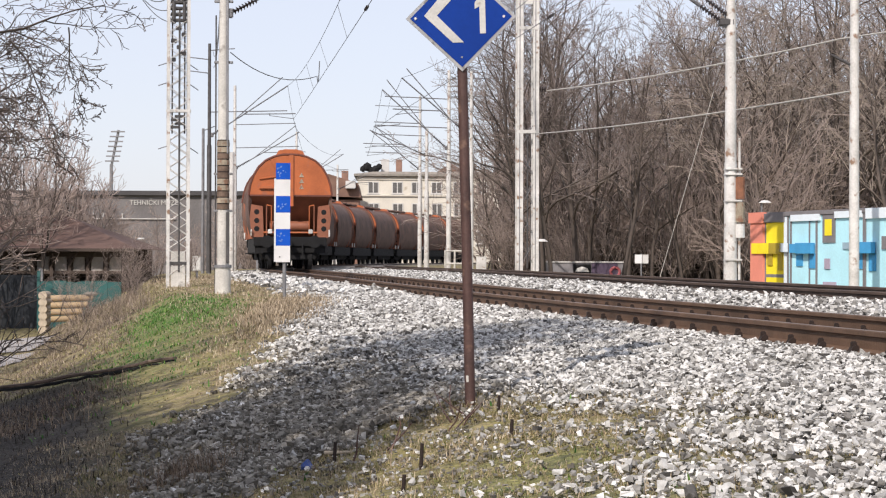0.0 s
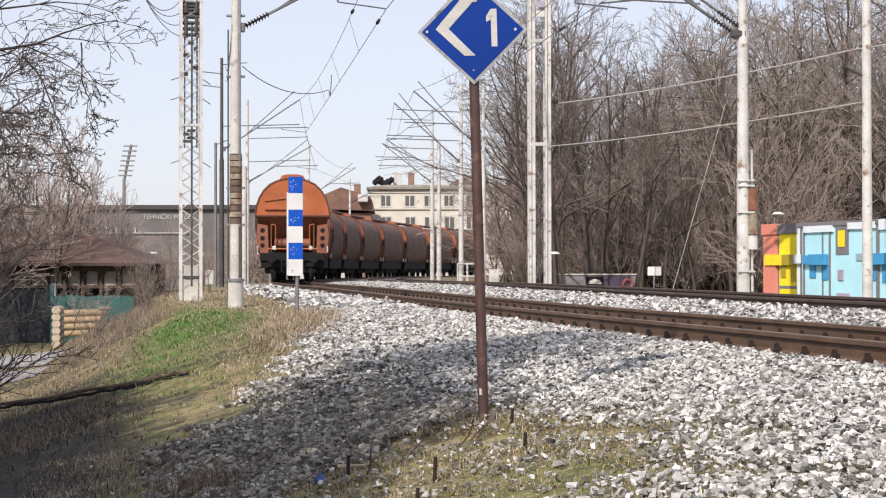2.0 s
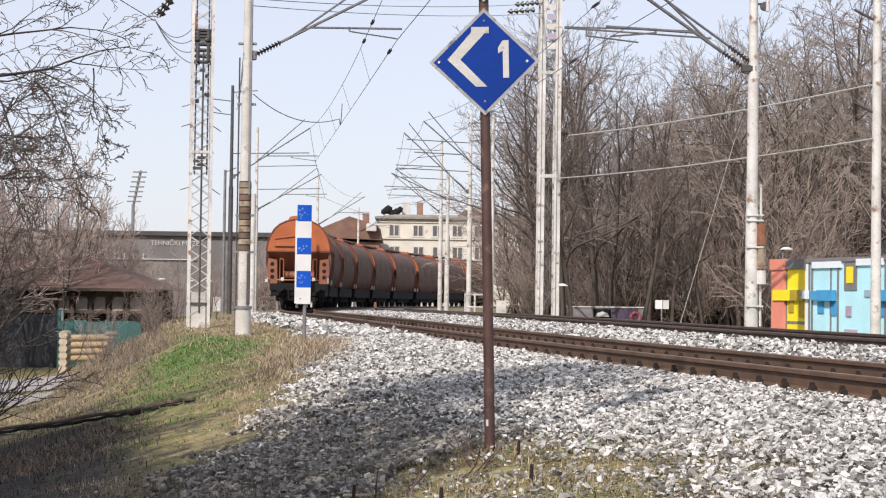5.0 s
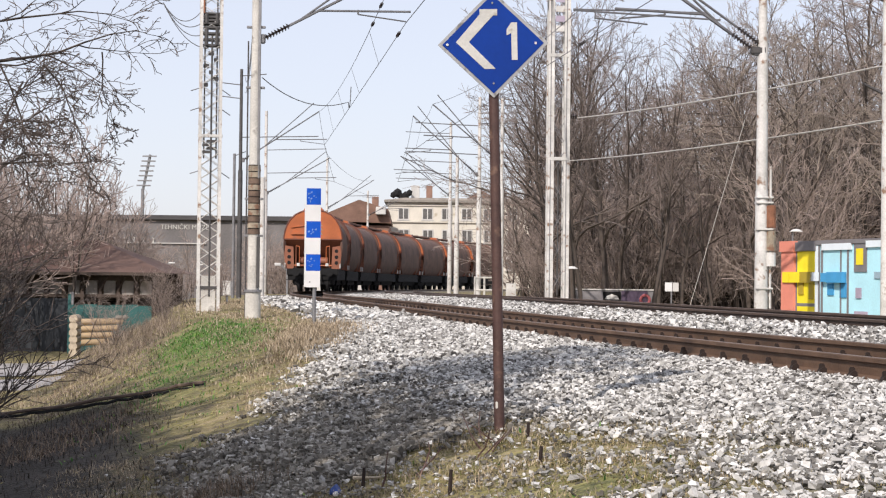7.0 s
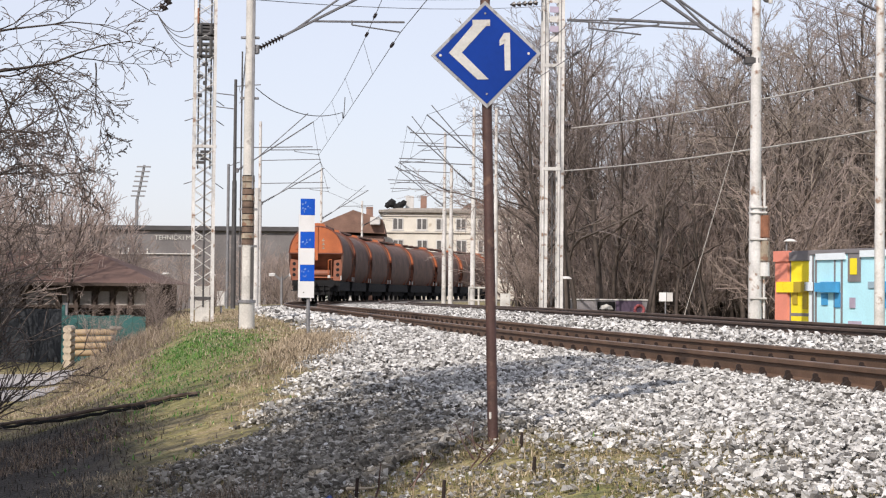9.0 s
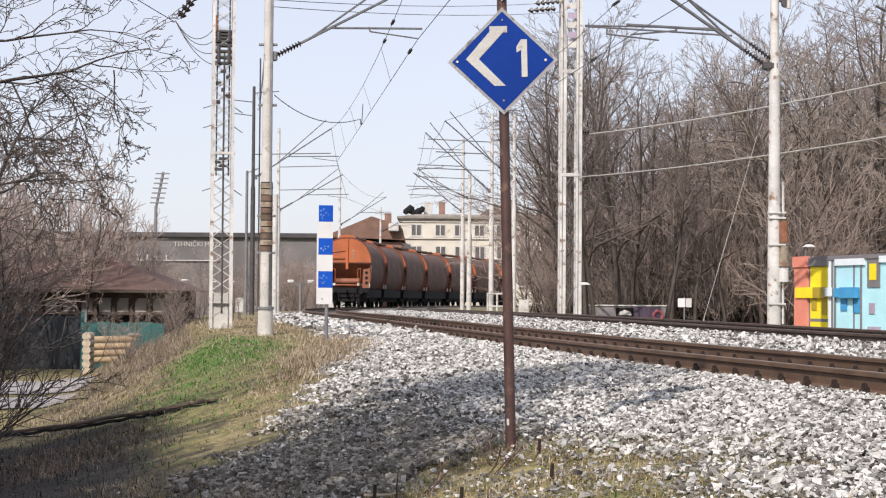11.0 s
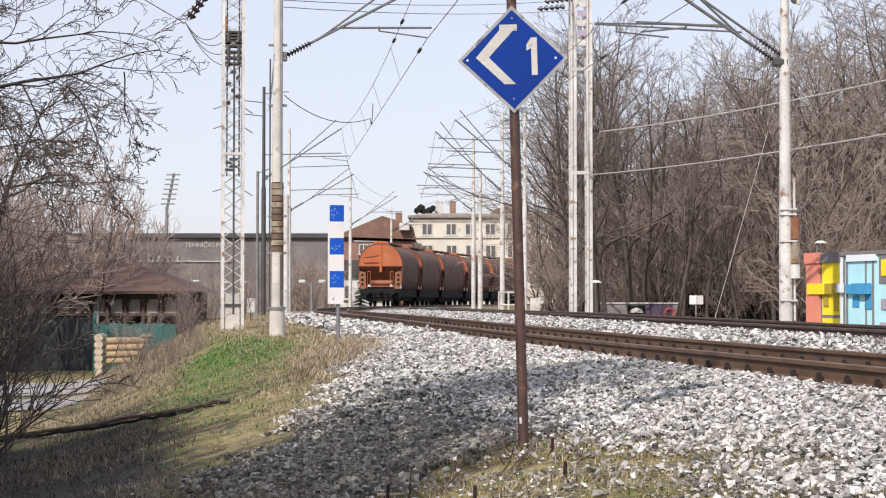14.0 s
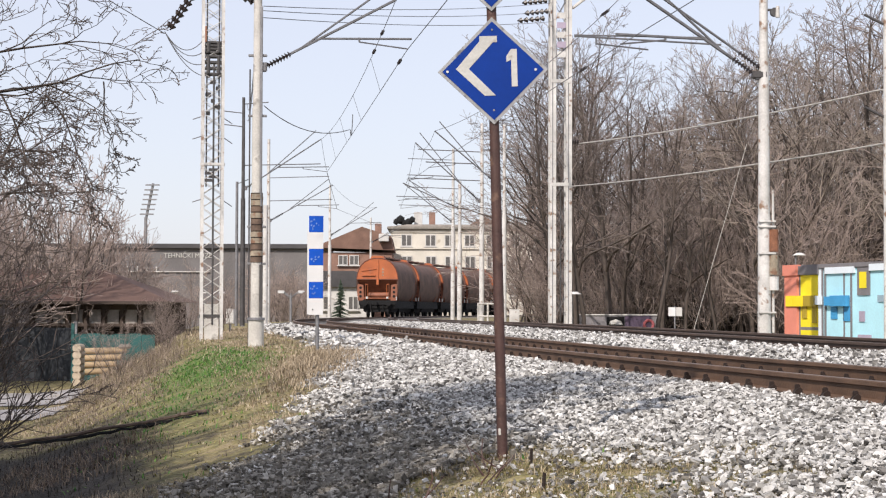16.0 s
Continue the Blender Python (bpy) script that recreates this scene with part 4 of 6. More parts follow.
# small insulators let into the overhead wires
for a, b, f, sag in ((WIRE_A, WIRE_B, 0.05, 0.02), (TIP_A, TIP_B, 0.10, 0.5), (TIP_A, TIP_B, 0.17, 0.5), (WIRE_E, WIRE_F, 0.12, 0.02), (TIP_E, TIP_F, 0.08, 0.5)):
    p, d = a.lerp(b, f) - Vector((0, 0, sag * 4 * f * (1 - f))), (b - a).normalized()
    t = thing("wire_insulator", "small dark insulator let into the overhead wire", "insulator", pose(*p), "wire insulators")
    insulator(t, d * -0.32, d * 0.32, name="ribbed_body", n=4, r=0.04)
    for k in (-1, 1):
        part("clamp", tube(B(), d * (0.32 * k), d * (0.42 * k), 0.02, n=6), "arm", t)

# ---- signs by the track ----
def diamond(t, cz, face):
    """A blue diamond plate with a pale rim; face adds the arrow and the digit."""
    h = 0.376
    m = pose(0, 0, cz)
    v = 0.975
    part("plate", prism(B(), [(0, -h * v), (h, 0), (0, h * v), (-h, 0)], -0.045, -0.033, m), "signrim", t, "grey rim and back")
    g = h - 0.030
    part("blue_face", prism(B(), [(0, -g * v), (g, 0), (0, g * v), (-g, 0)], -0.0485, -0.0455, m), "blue", t)
    if face:
        k = h / 94.0
        arrow = [(-63, 4), (-22, 51), (-22, 60), (8, 60), (8, 49), (1, 49), (-41, 4), (4, -43), (-15, -43)]
        one = [(34, 36), (26, 24), (26, 14), (34, 18), (34, -28), (44, -28), (44, 36)]
        part("arrow", prism(B(), [(x * k, z * k * 0.99) for x, z in arrow], -0.0515, -0.049, m), "signgrey", t, "pale angled arrow")
        part("digit", prism(B(), [((x - 2.6) * k, z * k) for x, z in one], -0.0515, -0.049, m), "signgrey", t, "pale digit 1")
    for bx in (-0.31, 0.29):
        part("bolt", tube(B(), (bx, -0.054, cz), (bx, -0.045, cz), 0.009, n=8), "whitemast", t)
    for bz in (-0.27, 0.28):
        part("bolt", tube(B(), (0.0, -0.054, cz + bz), (0.0, -0.045, cz + bz), 0.007, n=8), "greysteel", t)
    part("back_strap", box(B(), (0, -0.028, cz), (0.4, 0.012, 0.04)), "greysteel", t)


def sign_pole():
    t = thing("railway_sign", "blue diamond sign with pale arrow and 1 on rusty pole", "sign", pose(0.465, 12.1, hz(0.45, 12.1), 0, -1.55, -2))
    part("pole", tube(B(), (0, 0, -0.3), (0, 0, 3.6), 0.037, 0.034, n=14), "rustpole", t, smooth=True)
    part("worn_foot", box(B(), (-0.014, -0.030, 0.17), (0.02, 0.014, 0.05), bevel=0.004), "concrete", t, "bare worn patch")
    z0 = 2.142 - hz(0.45, 12.1)
    diamond(t, z0, True)
    diamond(t, z0 + 0.775, False)


sign_pole()


def striped_post():
    x, y = -2.21, 33.0
    z = hz(x, y)
    t = thing("striped_post", "tall blue and white striped marker board on a thin post", "marker post", pose(x, y, z, 0, 0, 6))
    part("post", tube(B(), (0.03, 0.03, -0.3), (0.03, 0.03, 2.3), 0.036, n=10), "greysteel", t, smooth=True)
    z0, z1 = 0.43 - z, 2.27 - z
    n = 6
    for k in range(n):
        a, b = z1 - (z1 - z0) * k / n, z1 - (z1 - z0) * (k + 1) / n
        part("stripe", box(B(), (0, -0.02, (a + b) / 2), (0.265, 0.03, a - b - 0.002)), "postblue" if k % 2 == 0 else "white", t, "blue stripe" if k % 2 == 0 else "white stripe")
    part("side_edge", box(B(), (-0.148, 0.0, (z0 + z1) / 2 - 0.14), (0.03, 0.07, z1 - z0 - 0.3)), "white", t)
    part("bolt", tube(B(), (-0.06, -0.045, z0 + 0.1), (-0.06, -0.034, z0 + 0.1), 0.012, n=8), "darksteel", t)
    rng = random.Random(8)
    step = (z1 - z0) / n
    for k, count in ((0, 9), (2, 6), (4, 7)):
        bm = B()
        for i in range(count):
            mx, mz = rng.uniform(-0.1, 0.06), z1 - step * k - rng.uniform(0.05, step - 0.05)
            w, h = rng.uniform(0.02, 0.06), rng.uniform(0.015, 0.05)
            prism(bm, [(mx - w / 2, mz), (mx - w * 0.1, mz - h / 2), (mx + w / 2, mz + h * 0.1), (mx + w * 0.1, mz + h / 2)], -0.0385, -0.0355)
        tagged(part("scuff", bm, "scuffed", t, "scuffed pale patch"), kind="stuff")


striped_post()


# ---- the train ----
SECT = [(0, 4.28), (0.3, 4.27), (0.6, 4.20), (0.92, 4.05), (1.18, 3.80), (1.36, 3.50), (1.48, 3.15), (1.54, 2.76), (1.55, 2.3), (1.50, 1.85), (1.38, 1.45), (1.16, 1.18)]
END = 4.32


def loop_section():
    return SECT + [(-x, z) for x, z in SECT[:0:-1]]


def wagon():
    t = thing("hopper_wagon", "orange ended grain hopper wagon with grimy brown sides", "wagon", group="wagons of the train")
    ring = loop_section()
    bm = B()
    ys = np.concatenate([[-END, -END + 0.1], np.linspace(-END + 0.2, END - 0.2, 11), [END - 0.1, END]])
    prev = None
    for yy in ys:
        tight = 1.0 if abs(yy) > END - 0.01 else 0.925  # the shell stands back from its end walls
        r = [bm.verts.new((x * tight, yy, z * (0.7 + 0.3 * tight))) for x, z in ring]
        if prev:
            for i in range(len(r)):
                k = (i + 1) % len(r)
                if i == len(SECT) - 1:
                    continue
                bm.faces.new((prev[i], prev[k], r[k], r[i]))
        prev = r
    body = part("body", bm, "brownside", t, "grimy brown barrel-shaped side shell", smooth=True)
    for k in (-1, 1):
        bm = B()
        up = [(x, z) for x, z in SECT if z >= 2.76]
        prism(bm, up[::-1] + [(-x, z) for x, z in up[1:]], k * END - 0.02, k * END + 0.02)
        part("end_wall", bm, "orange", t, "bright orange domed end wall")
        bm = B()
        v = [bm.verts.new(c) for c in ((-1.5, k * END, 2.74), (1.5, k * END, 2.74), (1.32, k * (END - 1.5), 1.25), (-1.32, k * (END - 1.5), 1.25))]
        w = [bm.verts.new(Vector(c.co) - Vector((0, k * 0.04, 0.03))) for c in v]
        bm.faces.new(v), bm.faces.new(w[::-1])
        for i in range(4):
            bm.faces.new((v[i], v[(i + 1) % 4], w[(i + 1) % 4], w[i]))
        # same orange as the end wall, with the slope's shade put into the colour
        part("end_slope", bm, "dullorange", t, "orange sloping hopper end, dulled for shade")
        # rim of the end wall
        bm = B()
        for (x0, z0), (x1, z1) in zip(SECT[:8], SECT[1:8]):
            for s in (-1, 1):
                tube(bm, (s * x0, k * (END + 0.01), z0), (s * x1, k * (END + 0.01), z1), 0.042, n=6)
        part("end_rim", bm, "redbrown", t, "dark grimy rim")
        for s in (-1, 1):
            bm = B()
            prism(bm, [(s * 0.98, 1.2), (s * 1.02, 2.35), (s * 1.44, 2.42), (s * 1.50, 1.9), (s * 1.42, 1.2)], k * END - 0.03, k * END + 0.03)
            fr = part("end_frame", bm, "dullorange", t, "orange corner frame with three holes")
            for h in (1.52, 1.82, 2.14):
                hole = tube(B(), (s * 1.24, k * (END + 0.03), h), (s * 1.24, k * (END + 0.036), h), 0.10, n=12)
                part("hole", hole, "grime", fr)
            part("handrail", tube(B(), (s * 0.88, k * (END + 0.02), 1.2), (s * 0.88, k * (END + 0.02), 2.4), 0.025, n=6), "dullorange", t)
            part("handrail", tube(B(), (s * 0.70, k * (END + 0.02), 1.3), (s * 0.70, k * (END + 0.02), 2.36), 0.022, n=6), "orange", t)
            part("handrail_top", tube(B(), (s * 0.70, k * (END + 0.02), 2.36), (s * 0.88, k * (END + 0.02), 2.4), 0.025, n=6), "orange", t)
            bf = part("buffer", tube(B(), (s * 0.875, k * END, 1.04), (s * 0.875, k * (END + 0.36), 1.04), 0.11, n=12), "grime", t)
            part("buffer_head", tube(B(), (s * 0.875, k * (END + 0.36), 1.04), (s * 0.875, k * (END + 0.4), 1.04), 0.23, n=16), "grime", bf)
            part("step", box(B(), (s * 1.2, k * (END - 0.1), 0.62), (0.4, 0.25, 0.04)), "grime", t)
            part("corner_step", box(B(), (s * 1.44, k * (END + 0.06), 1.36), (0.05, 0.22, 0.26), bevel=0.008), "whitemast", t)
            part("tail_lamp", box(B(), (s * 0.75, k * (END + 0.05), 1.42), (0.16, 0.06, 0.16), bevel=0.015), "whitemast", t)
        part("headstock", box(B(), (0, k * (END - 0.02), 1.04), (2.7, 0.16, 0.34), bevel=0.02), "grime", t)
        part("end_beam", tube(B(), (-1.0, k * (END + 0.02), 1.38), (1.0, k * (END + 0.02), 1.38), 0.035, n=8), "orange", t)
        part("platform", box(B(), (0, k * (END - 0.5), 1.2), (2.5, 1.0, 0.05)), "grime", t)
        part("air_tank", tube(B(), (-0.75, k * (END - 0.6), 1.62), (0.75, k * (END - 0.6), 1.62), 0.2, n=14), "dullorange", t, smooth=True)
        part("ridge_post", box(B(), (0.03, k * (END + 0.05), 3.3), (0.16, 0.08, 1.9), bevel=0.01), "orange", t)
        part("ladder_bar", box(B(), (-0.65, k * (END + 0.06), 3.05), (1.0, 0.12, 0.11), bevel=0.01), "orange", t)
        part("ladder_bar", tube(B(), (-1.15, k * (END + 0.05), 3.36), (0.0, k * (END + 0.05), 3.52), 0.035, n=6), "orange", t)
        part("rear_ledge", box(B(), (0, k * (END + 0.03), 2.75), (3.0, 0.07, 0.06)), "redbrown", t)
        for h in (3.0, 3.22, 3.44):
            part("plate", prism(B(), [(0.32, h), (0.5, h), (0.41, h + 0.17)], k * (END + 0.03), k * (END + 0.036)), "band", t, "small yellowish warning plate")
        part("coupling", box(B(), (0, k * (END + 0.2), 0.98), (0.14, 0.4, 0.2), bevel=0.02), "grime", t)
        for s in (-0.45, 0.45):
            part("brake_hose", tube(B(), (s, k * (END + 0.1), 0.95), (s, k * (END + 0.16), 0.42), 0.03, n=6), "grime", t)
        part("bogie", box(B(), (0, k * 2.9, 0.62), (1.9, 2.6, 0.5), bevel=0.03), "grime", t)
        for s in (-1, 1):
            bm = prism(B(), [(-1.3, 0.45), (-1.3, 0.72), (-0.5, 0.85), (0.5, 0.85), (1.3, 0.72), (1.3, 0.45), (0.5, 0.35), (-0.5, 0.35)], s * 1.0 - 0.05, s * 1.0 + 0.05,
                       pose(0, k * 2.9, 0, 0, 0, 90))
            part("bogie_side", bm, "grime", t)
    part("hump", prism(B(), [(-0.56, 4.2), (-0.44, 4.42), (-0.2, 4.47), (0.2, 4.47), (0.44, 4.42), (0.56, 4.2)], -END, -END + 0.5), "orange", t, "orange roof hatch end")
    part("roof_walk", box(B(), (0, 0, 4.36), (0.7, 7.8, 0.05)), "brownside", t)
    for k in range(4):
        part("hatch", tube(B(), (0, -3.2 + k * 2.1, 4.3), (0, -3.2 + k * 2.1, 4.46), 0.42, 0.36, n=14), "brownside", t)
    part("sill", box(B(), (0, 0, 0.9), (2.6, 8.6, 0.56), bevel=0.02), "grime", t)
    for k in (-0.8, 0.8):
        bm = B()
        prism(bm, [(-1.25, 1.15), (-1.1, 0.36), (1.1, 0.36), (1.25, 1.15)], k - 0.8, k + 0.8)
        part("hopper", bm, "grime", t)
    for k, yy in enumerate((-3.8, -2.0, 2.0, 3.8)):
        bm = tube(B(), (-0.95, 0, 0), (0.95, 0, 0), 0.08, n=8)
        for s in (-1, 1):
            tube(bm, (s * 0.69, 0, 0), (s * 0.82, 0, 0), 0.46, n=20)
            tube(bm, (s * 0.82, 0, 0), (s * 0.86, 0, 0), 0.30, 0.2, n=12)
            box(bm, (s * 0.84, 0.2, 0), (0.05, 0.3, 0.05))
        ws = part("wheelset", bm, "grime", t)
        ws.location = (0, yy, 0.46)
    return t


WAGONS = [wagon()]
for i in range(13):
    WAGONS.append(copy_thing(WAGONS[0], Matrix()))


# ---- painted wall beyond the tracks ----
def painted_wall():
    o = Vector((9.05, 46.0, 0))
    d = Vector((0.302, -0.953, 0))
    ang = math.degrees(math.atan2(d.y, d.x))
    L, zb = 9.0, -0.75
    t = thing("painted_wall", "long low concrete wall painted in coral, yellow and light blue blocks", "wall", pose(o.x, o.y, 0, 0, 0, ang), kind="structure")
    part("wall_body", box(B(), (L / 2 + 0.2, 0.14, (1.60 + zb) / 2), (L, 0.26, 1.60 - zb), bevel=0.01), "sky", t)
    part("coping", box(B(), (L / 2 + 0.6, 0.14, 1.65), (L - 0.6, 0.36, 0.12), bevel=0.015), "wallgrey", t, "grey coping")

    def slab(mt, x0, x1, z0, z1, y=-0.006, th=0.024, label=""):
        part("painted_panel", box(B(), ((x0 + x1) / 2, y, (z0 + z1) / 2), (x1 - x0, th, z1 - z0)), mt, t, label)

    slab("coral", 0.15, 0.80, zb, 1.50, -0.03, 0.10, "coral end pillar")
    slab("coral", 0.12, 0.83, 1.45, 1.72, -0.05, 0.14, "coral pillar cap")
    slab("wallgrey", 0.80, 0.88, zb, 1.60)
    slab("wallgrey", 0.84, 1.80, 1.46, 1.68, -0.03, 0.08)
    slab("yellow", 0.88, 1.74, 0.92, 1.45)
    slab("yellow", 0.88, 1.74, 0.14, 0.68)
    slab("wallgrey", 0.88, 1.74, 0.06, 0.14)
    slab("yellow", 0.88, 1.74, -0.5, 0.06)
    slab("ochre", 1.13, 1.74, 0.66, 0.93, -0.05, 0.10)
    slab("yellow", 0.28, 0.62, 0.66, 0.93, -0.09, 0.06, "ochre yellow block")
    slab("yellow", 0.64, 1.13, 0.66, 0.93, -0.07, 0.10, "ochre yellow block")
    slab("ochre", 0.98, 1.22, 0.36, 0.66, -0.022, 0.05)
    slab("ochre", 1.50, 1.72, 0.24, 0.66, -0.022, 0.05)
    slab("wallwhite", 1.76, 1.90, zb, 1.58)
    slab("wallgrey", 1.92, 1.98, zb, 1.58)
    slab("wallwhite", 1.66, 2.00, 0.70, 0.92, -0.07, 0.06, "pale blue block")
    slab("wallgrey", 2.05, 2.12, zb, 1.60)
    slab("wallwhite", 2.12, 3.50, 1.46, 1.62, -0.02, 0.05)
    slab("midblue", 2.17, 2.50, 0.68, 0.90, -0.06, 0.08)
    slab("midblue", 2.52, 3.25, 0.66, 0.92, -0.08, 0.12)
    slab("midblue", 2.36, 2.65, 0.35, 0.64)
    slab("midblue", 2.95, 3.24, 0.30, 0.66)
    slab("wallgrey", 2.96, 3.00, -0.5, 1.45)
    slab("wallgrey", 3.28, 3.34, -0.5, 1.45)
    slab("wallgrey", 3.60, 4.16, 0.92, 1.64)
    slab("yellow", 3.71, 4.02, 1.09, 1.48, -0.012, 0.03)
    slab("wallwhite", 4.17, 5.36, 1.50, 1.66, -0.02, 0.05)
    slab("pink", 3.68, 3.92, 0.29, 0.54)
    slab("pink", 3.62, 4.2, -0.5, -0.02)
    slab("bluegrey", 4.5, 4.85, 0.76, 0.92)
    slab("wallgrey", 5.37, 5.49, zb, 1.62)
    slab("midblue", 5.1, 5.36, 0.30, 0.66)
    slab("midblue", 5.18, 5.90, 0.66, 0.92, -0.08, 0.12)
    slab("midblue", 5.62, 5.90, 0.25, 0.66)
    slab("wallwhite", 5.52, 8.8, 1.46, 1.70, -0.02, 0.05)
    slab("wallgrey", 6.15, 6.60, 0.75, 1.05)


painted_wall()
t = thing("graffiti_wall", "low dark wall with purple panel and red spray-painted patch", "wall", pose(5.97, 75.0, 0), kind="structure")
part("wall_body", box(B(), (1.73, 0.1, -0.2), (3.46, 0.2, 1.15), bevel=0.01), "wallgrey", t)
part("coping", box(B(), (1.73, 0.1, 0.39), (3.56, 0.3, 0.05)), "palewall", t)
part("panel", box(B(), (1.65, -0.01, 0.05), (0.75, 0.03, 0.5)), "grime", t)
part("pale_arch", prism(B(), [(1.35, -0.02), (1.42, 0.12), (1.65, 0.2), (1.88, 0.12), (1.95, -0.02)], -0.035, -0.028), "palewall", t)
part("panel", box(B(), (2.6, -0.01, 0.02), (1.1, 0.03, 0.62)), "purple", t)
bm = B()
for k in range(8):
    a = k * math.pi / 4
    tube(bm, (3.05 + 0.2 * math.cos(a), -0.04, -0.03 + 0.2 * math.sin(a)), (3.05 + 0.2 * math.cos(a + 0.78), -0.04, -0.03 + 0.2 * math.sin(a + 0.78)), 0.06, n=6)
part("sprayed_ring", bm, "redpaint", t)
part("end_post", box(B(), (0.0, 0.05, -0.1), (0.16, 0.3, 1.1)), "palewall", t)

t = thing("white_sign", "small pale sign plate on a thin post beyond the tracks", "sign", pose(8.1, 60.0, -0.6))
part("post", tube(B(), (0, 0, -0.2), (0, 0, 1.3), 0.025, n=8), "greysteel", t)
part("plate", box(B(), (-0.1, -0.03, 1.12), (0.24, 0.02, 0.30)), "white", t)
part("plate", box(B(), (0.14, -0.034, 1.12), (0.2, 0.02, 0.30)), "palewall", t)


def park_lamp(x, y, z, h, label):
    t = thing("street_lamp", label, "street lamp", pose(x, y, z), "street lamps")
    part("post", tube(B(), (0, 0, -0.3), (0, 0, h), 0.045, 0.03, n=8), "greysteel", t)
    part("shade", tube(B(), (0.12, 0, h), (0.12, 0, h + 0.09), 0.24, 0.1, n=14), "palewall", t)


park_lamp(5.0, 65.0, -0.6, 1.75, "small grey park lamp with a flat round shade")
park_lamp(12.6, 62.0, -0.6, 3.1, "small grey park lamp behind the painted wall")


def double_lamp(x, y, z, h):
    t = thing("street_lamp", "pale street lamp with two arms and white heads", "street lamp", pose(x, y, z), "street lamps")
    part("post", tube(B(), (0, 0, -0.3), (0, 0, h), 0.06, 0.05, n=8), "greysteel", t)
    for s in (-1, 1):
        part("arm", tube(B(), (0, 0, h - 0.25), (s * 0.45, 0, h + 0.1), 0.035, n=6), "greysteel", t)
        part("head", box(B(), (s * 0.62, 0, h + 0.12), (0.42, 0.2, 0.1), pose(0, 0, 0), bevel=0.03), "white", t)


for x, y in ((-8.9, 110.0), (-9.6, 118.0), (-17.0, 112.0), (-15.0, 120.0)):
    double_lamp(x, y, -2.0, 3.6)

t = thing("cabinet", "pale trackside cabinet beyond the tracks", "cabinet", pose(3.35, 75.0, -0.5))
part("body", box(B(), (0, 0, 0.6), (0.42, 0.35, 1.0), bevel=0.02), "palewall", t)
part("door_panel", box(B(), (0, -0.18, 0.62), (0.34, 0.02, 0.85)), "whitemast", t)
t = thing("railing", "short pale pipe railing beside the second track", "railing", pose(1.9, 78.0, -0.3))
for k in range(3):
    part("post", tube(B(), (k * 0.42, 0, -0.2), (k * 0.42, 0, 1.2), 0.045, n=8), "concrete", t)
for h in (0.6, 1.15):
    part("rail", tube(B(), (0, 0, h), (0.84, 0, h), 0.04, n=8), "concrete", t)


# ---- houses ----
def window(parent, x, y, z, w, h):
    f = part("window", box(B(), (x, y, z), (w, 0.12, h)), "palewall", parent)
    part("pane", box(B(), (x - w * 0.23, y - 0.07, z), (w * 0.36, 0.02, h * 0.84)), "glass", f)
    part("pane", box(B(), (x + w * 0.23, y - 0.07, z), (w * 0.36, 0.02, h * 0.84)), "glass", f)
    part("sill", box(B(), (x, y - 0.1, z - h / 2 - 0.05), (w + 0.2, 0.2, 0.08)), "palewall", f)


def cream_house():
    x0, x1, y = -4.25, 12.0, 170.0
    t = thing("apartment_house", "cream rendered apartment house with cornice and chimneys", "house", pose(0, y, 0))
    part("wall", box(B(), ((x0 + x1) / 2, 5, 3.9), (x1 - x0, 10, 9.0)), "cream", t)
    part("cornice", box(B(), ((x0 + x1) / 2, 4.9, 8.5), (x1 - x0 + 0.7, 10.6, 0.26), bevel=0.04), "sleeper", t)
    part("string_course", box(B(), ((x0 + x1) / 2, -0.05, 6.55), (x1 - x0 + 0.1, 0.22, 0.16)), "cream", t)
    part("string_course", box(B(), ((x0 + x1) / 2, -0.05, 8.1), (x1 - x0 + 0.1, 0.14, 0.08)), "cream", t)
    rf = part("roof", prism(B(), [(x0 - 0.2, 8.64), (x0 + 1.6, 8.85), (x1 - 1.6, 8.85), (x1 + 0.2, 8.64)], 0.2, 9.8), "infill", t)
    for cx, w in ((-1.65, 0.8), (-0.3, 0.6)):
        part("chimney", box(B(), (cx, 2, 9.4), (w, 0.8, 1.4), bevel=0.03), "brick" if w < 0.7 else "palewall", rf)
    bm = B()
    for k in range(5):
        bmesh.ops.create_icosphere(bm, subdivisions=1, radius=0.35 + 0.12 * (k % 2), matrix=pose(-3.75 + 0.38 * k, 1.0, 9.15 + 0.2 * math.sin(k * 1.9)))
    part("roof_tank", bm, "grime", rf, "dark covered roof plant")
    part("gable", prism(B(), [(2.9, 8.6), (4.7, 9.7), (6.5, 8.6)], 0.5, 8), "rooftile", rf)
    for k, x in enumerate((-2.75, -0.45, 1.4, 3.3, 5.4, 7.6, 9.8)):
        window(t, x, 0.0, 7.3, 1.05, 1.15)
        window(t, x + 0.05, 0.0, 5.2, 1.05, 1.25)
        window(t, x + 0.05, 0.0, 2.6, 1.05, 1.25)


cream_house()


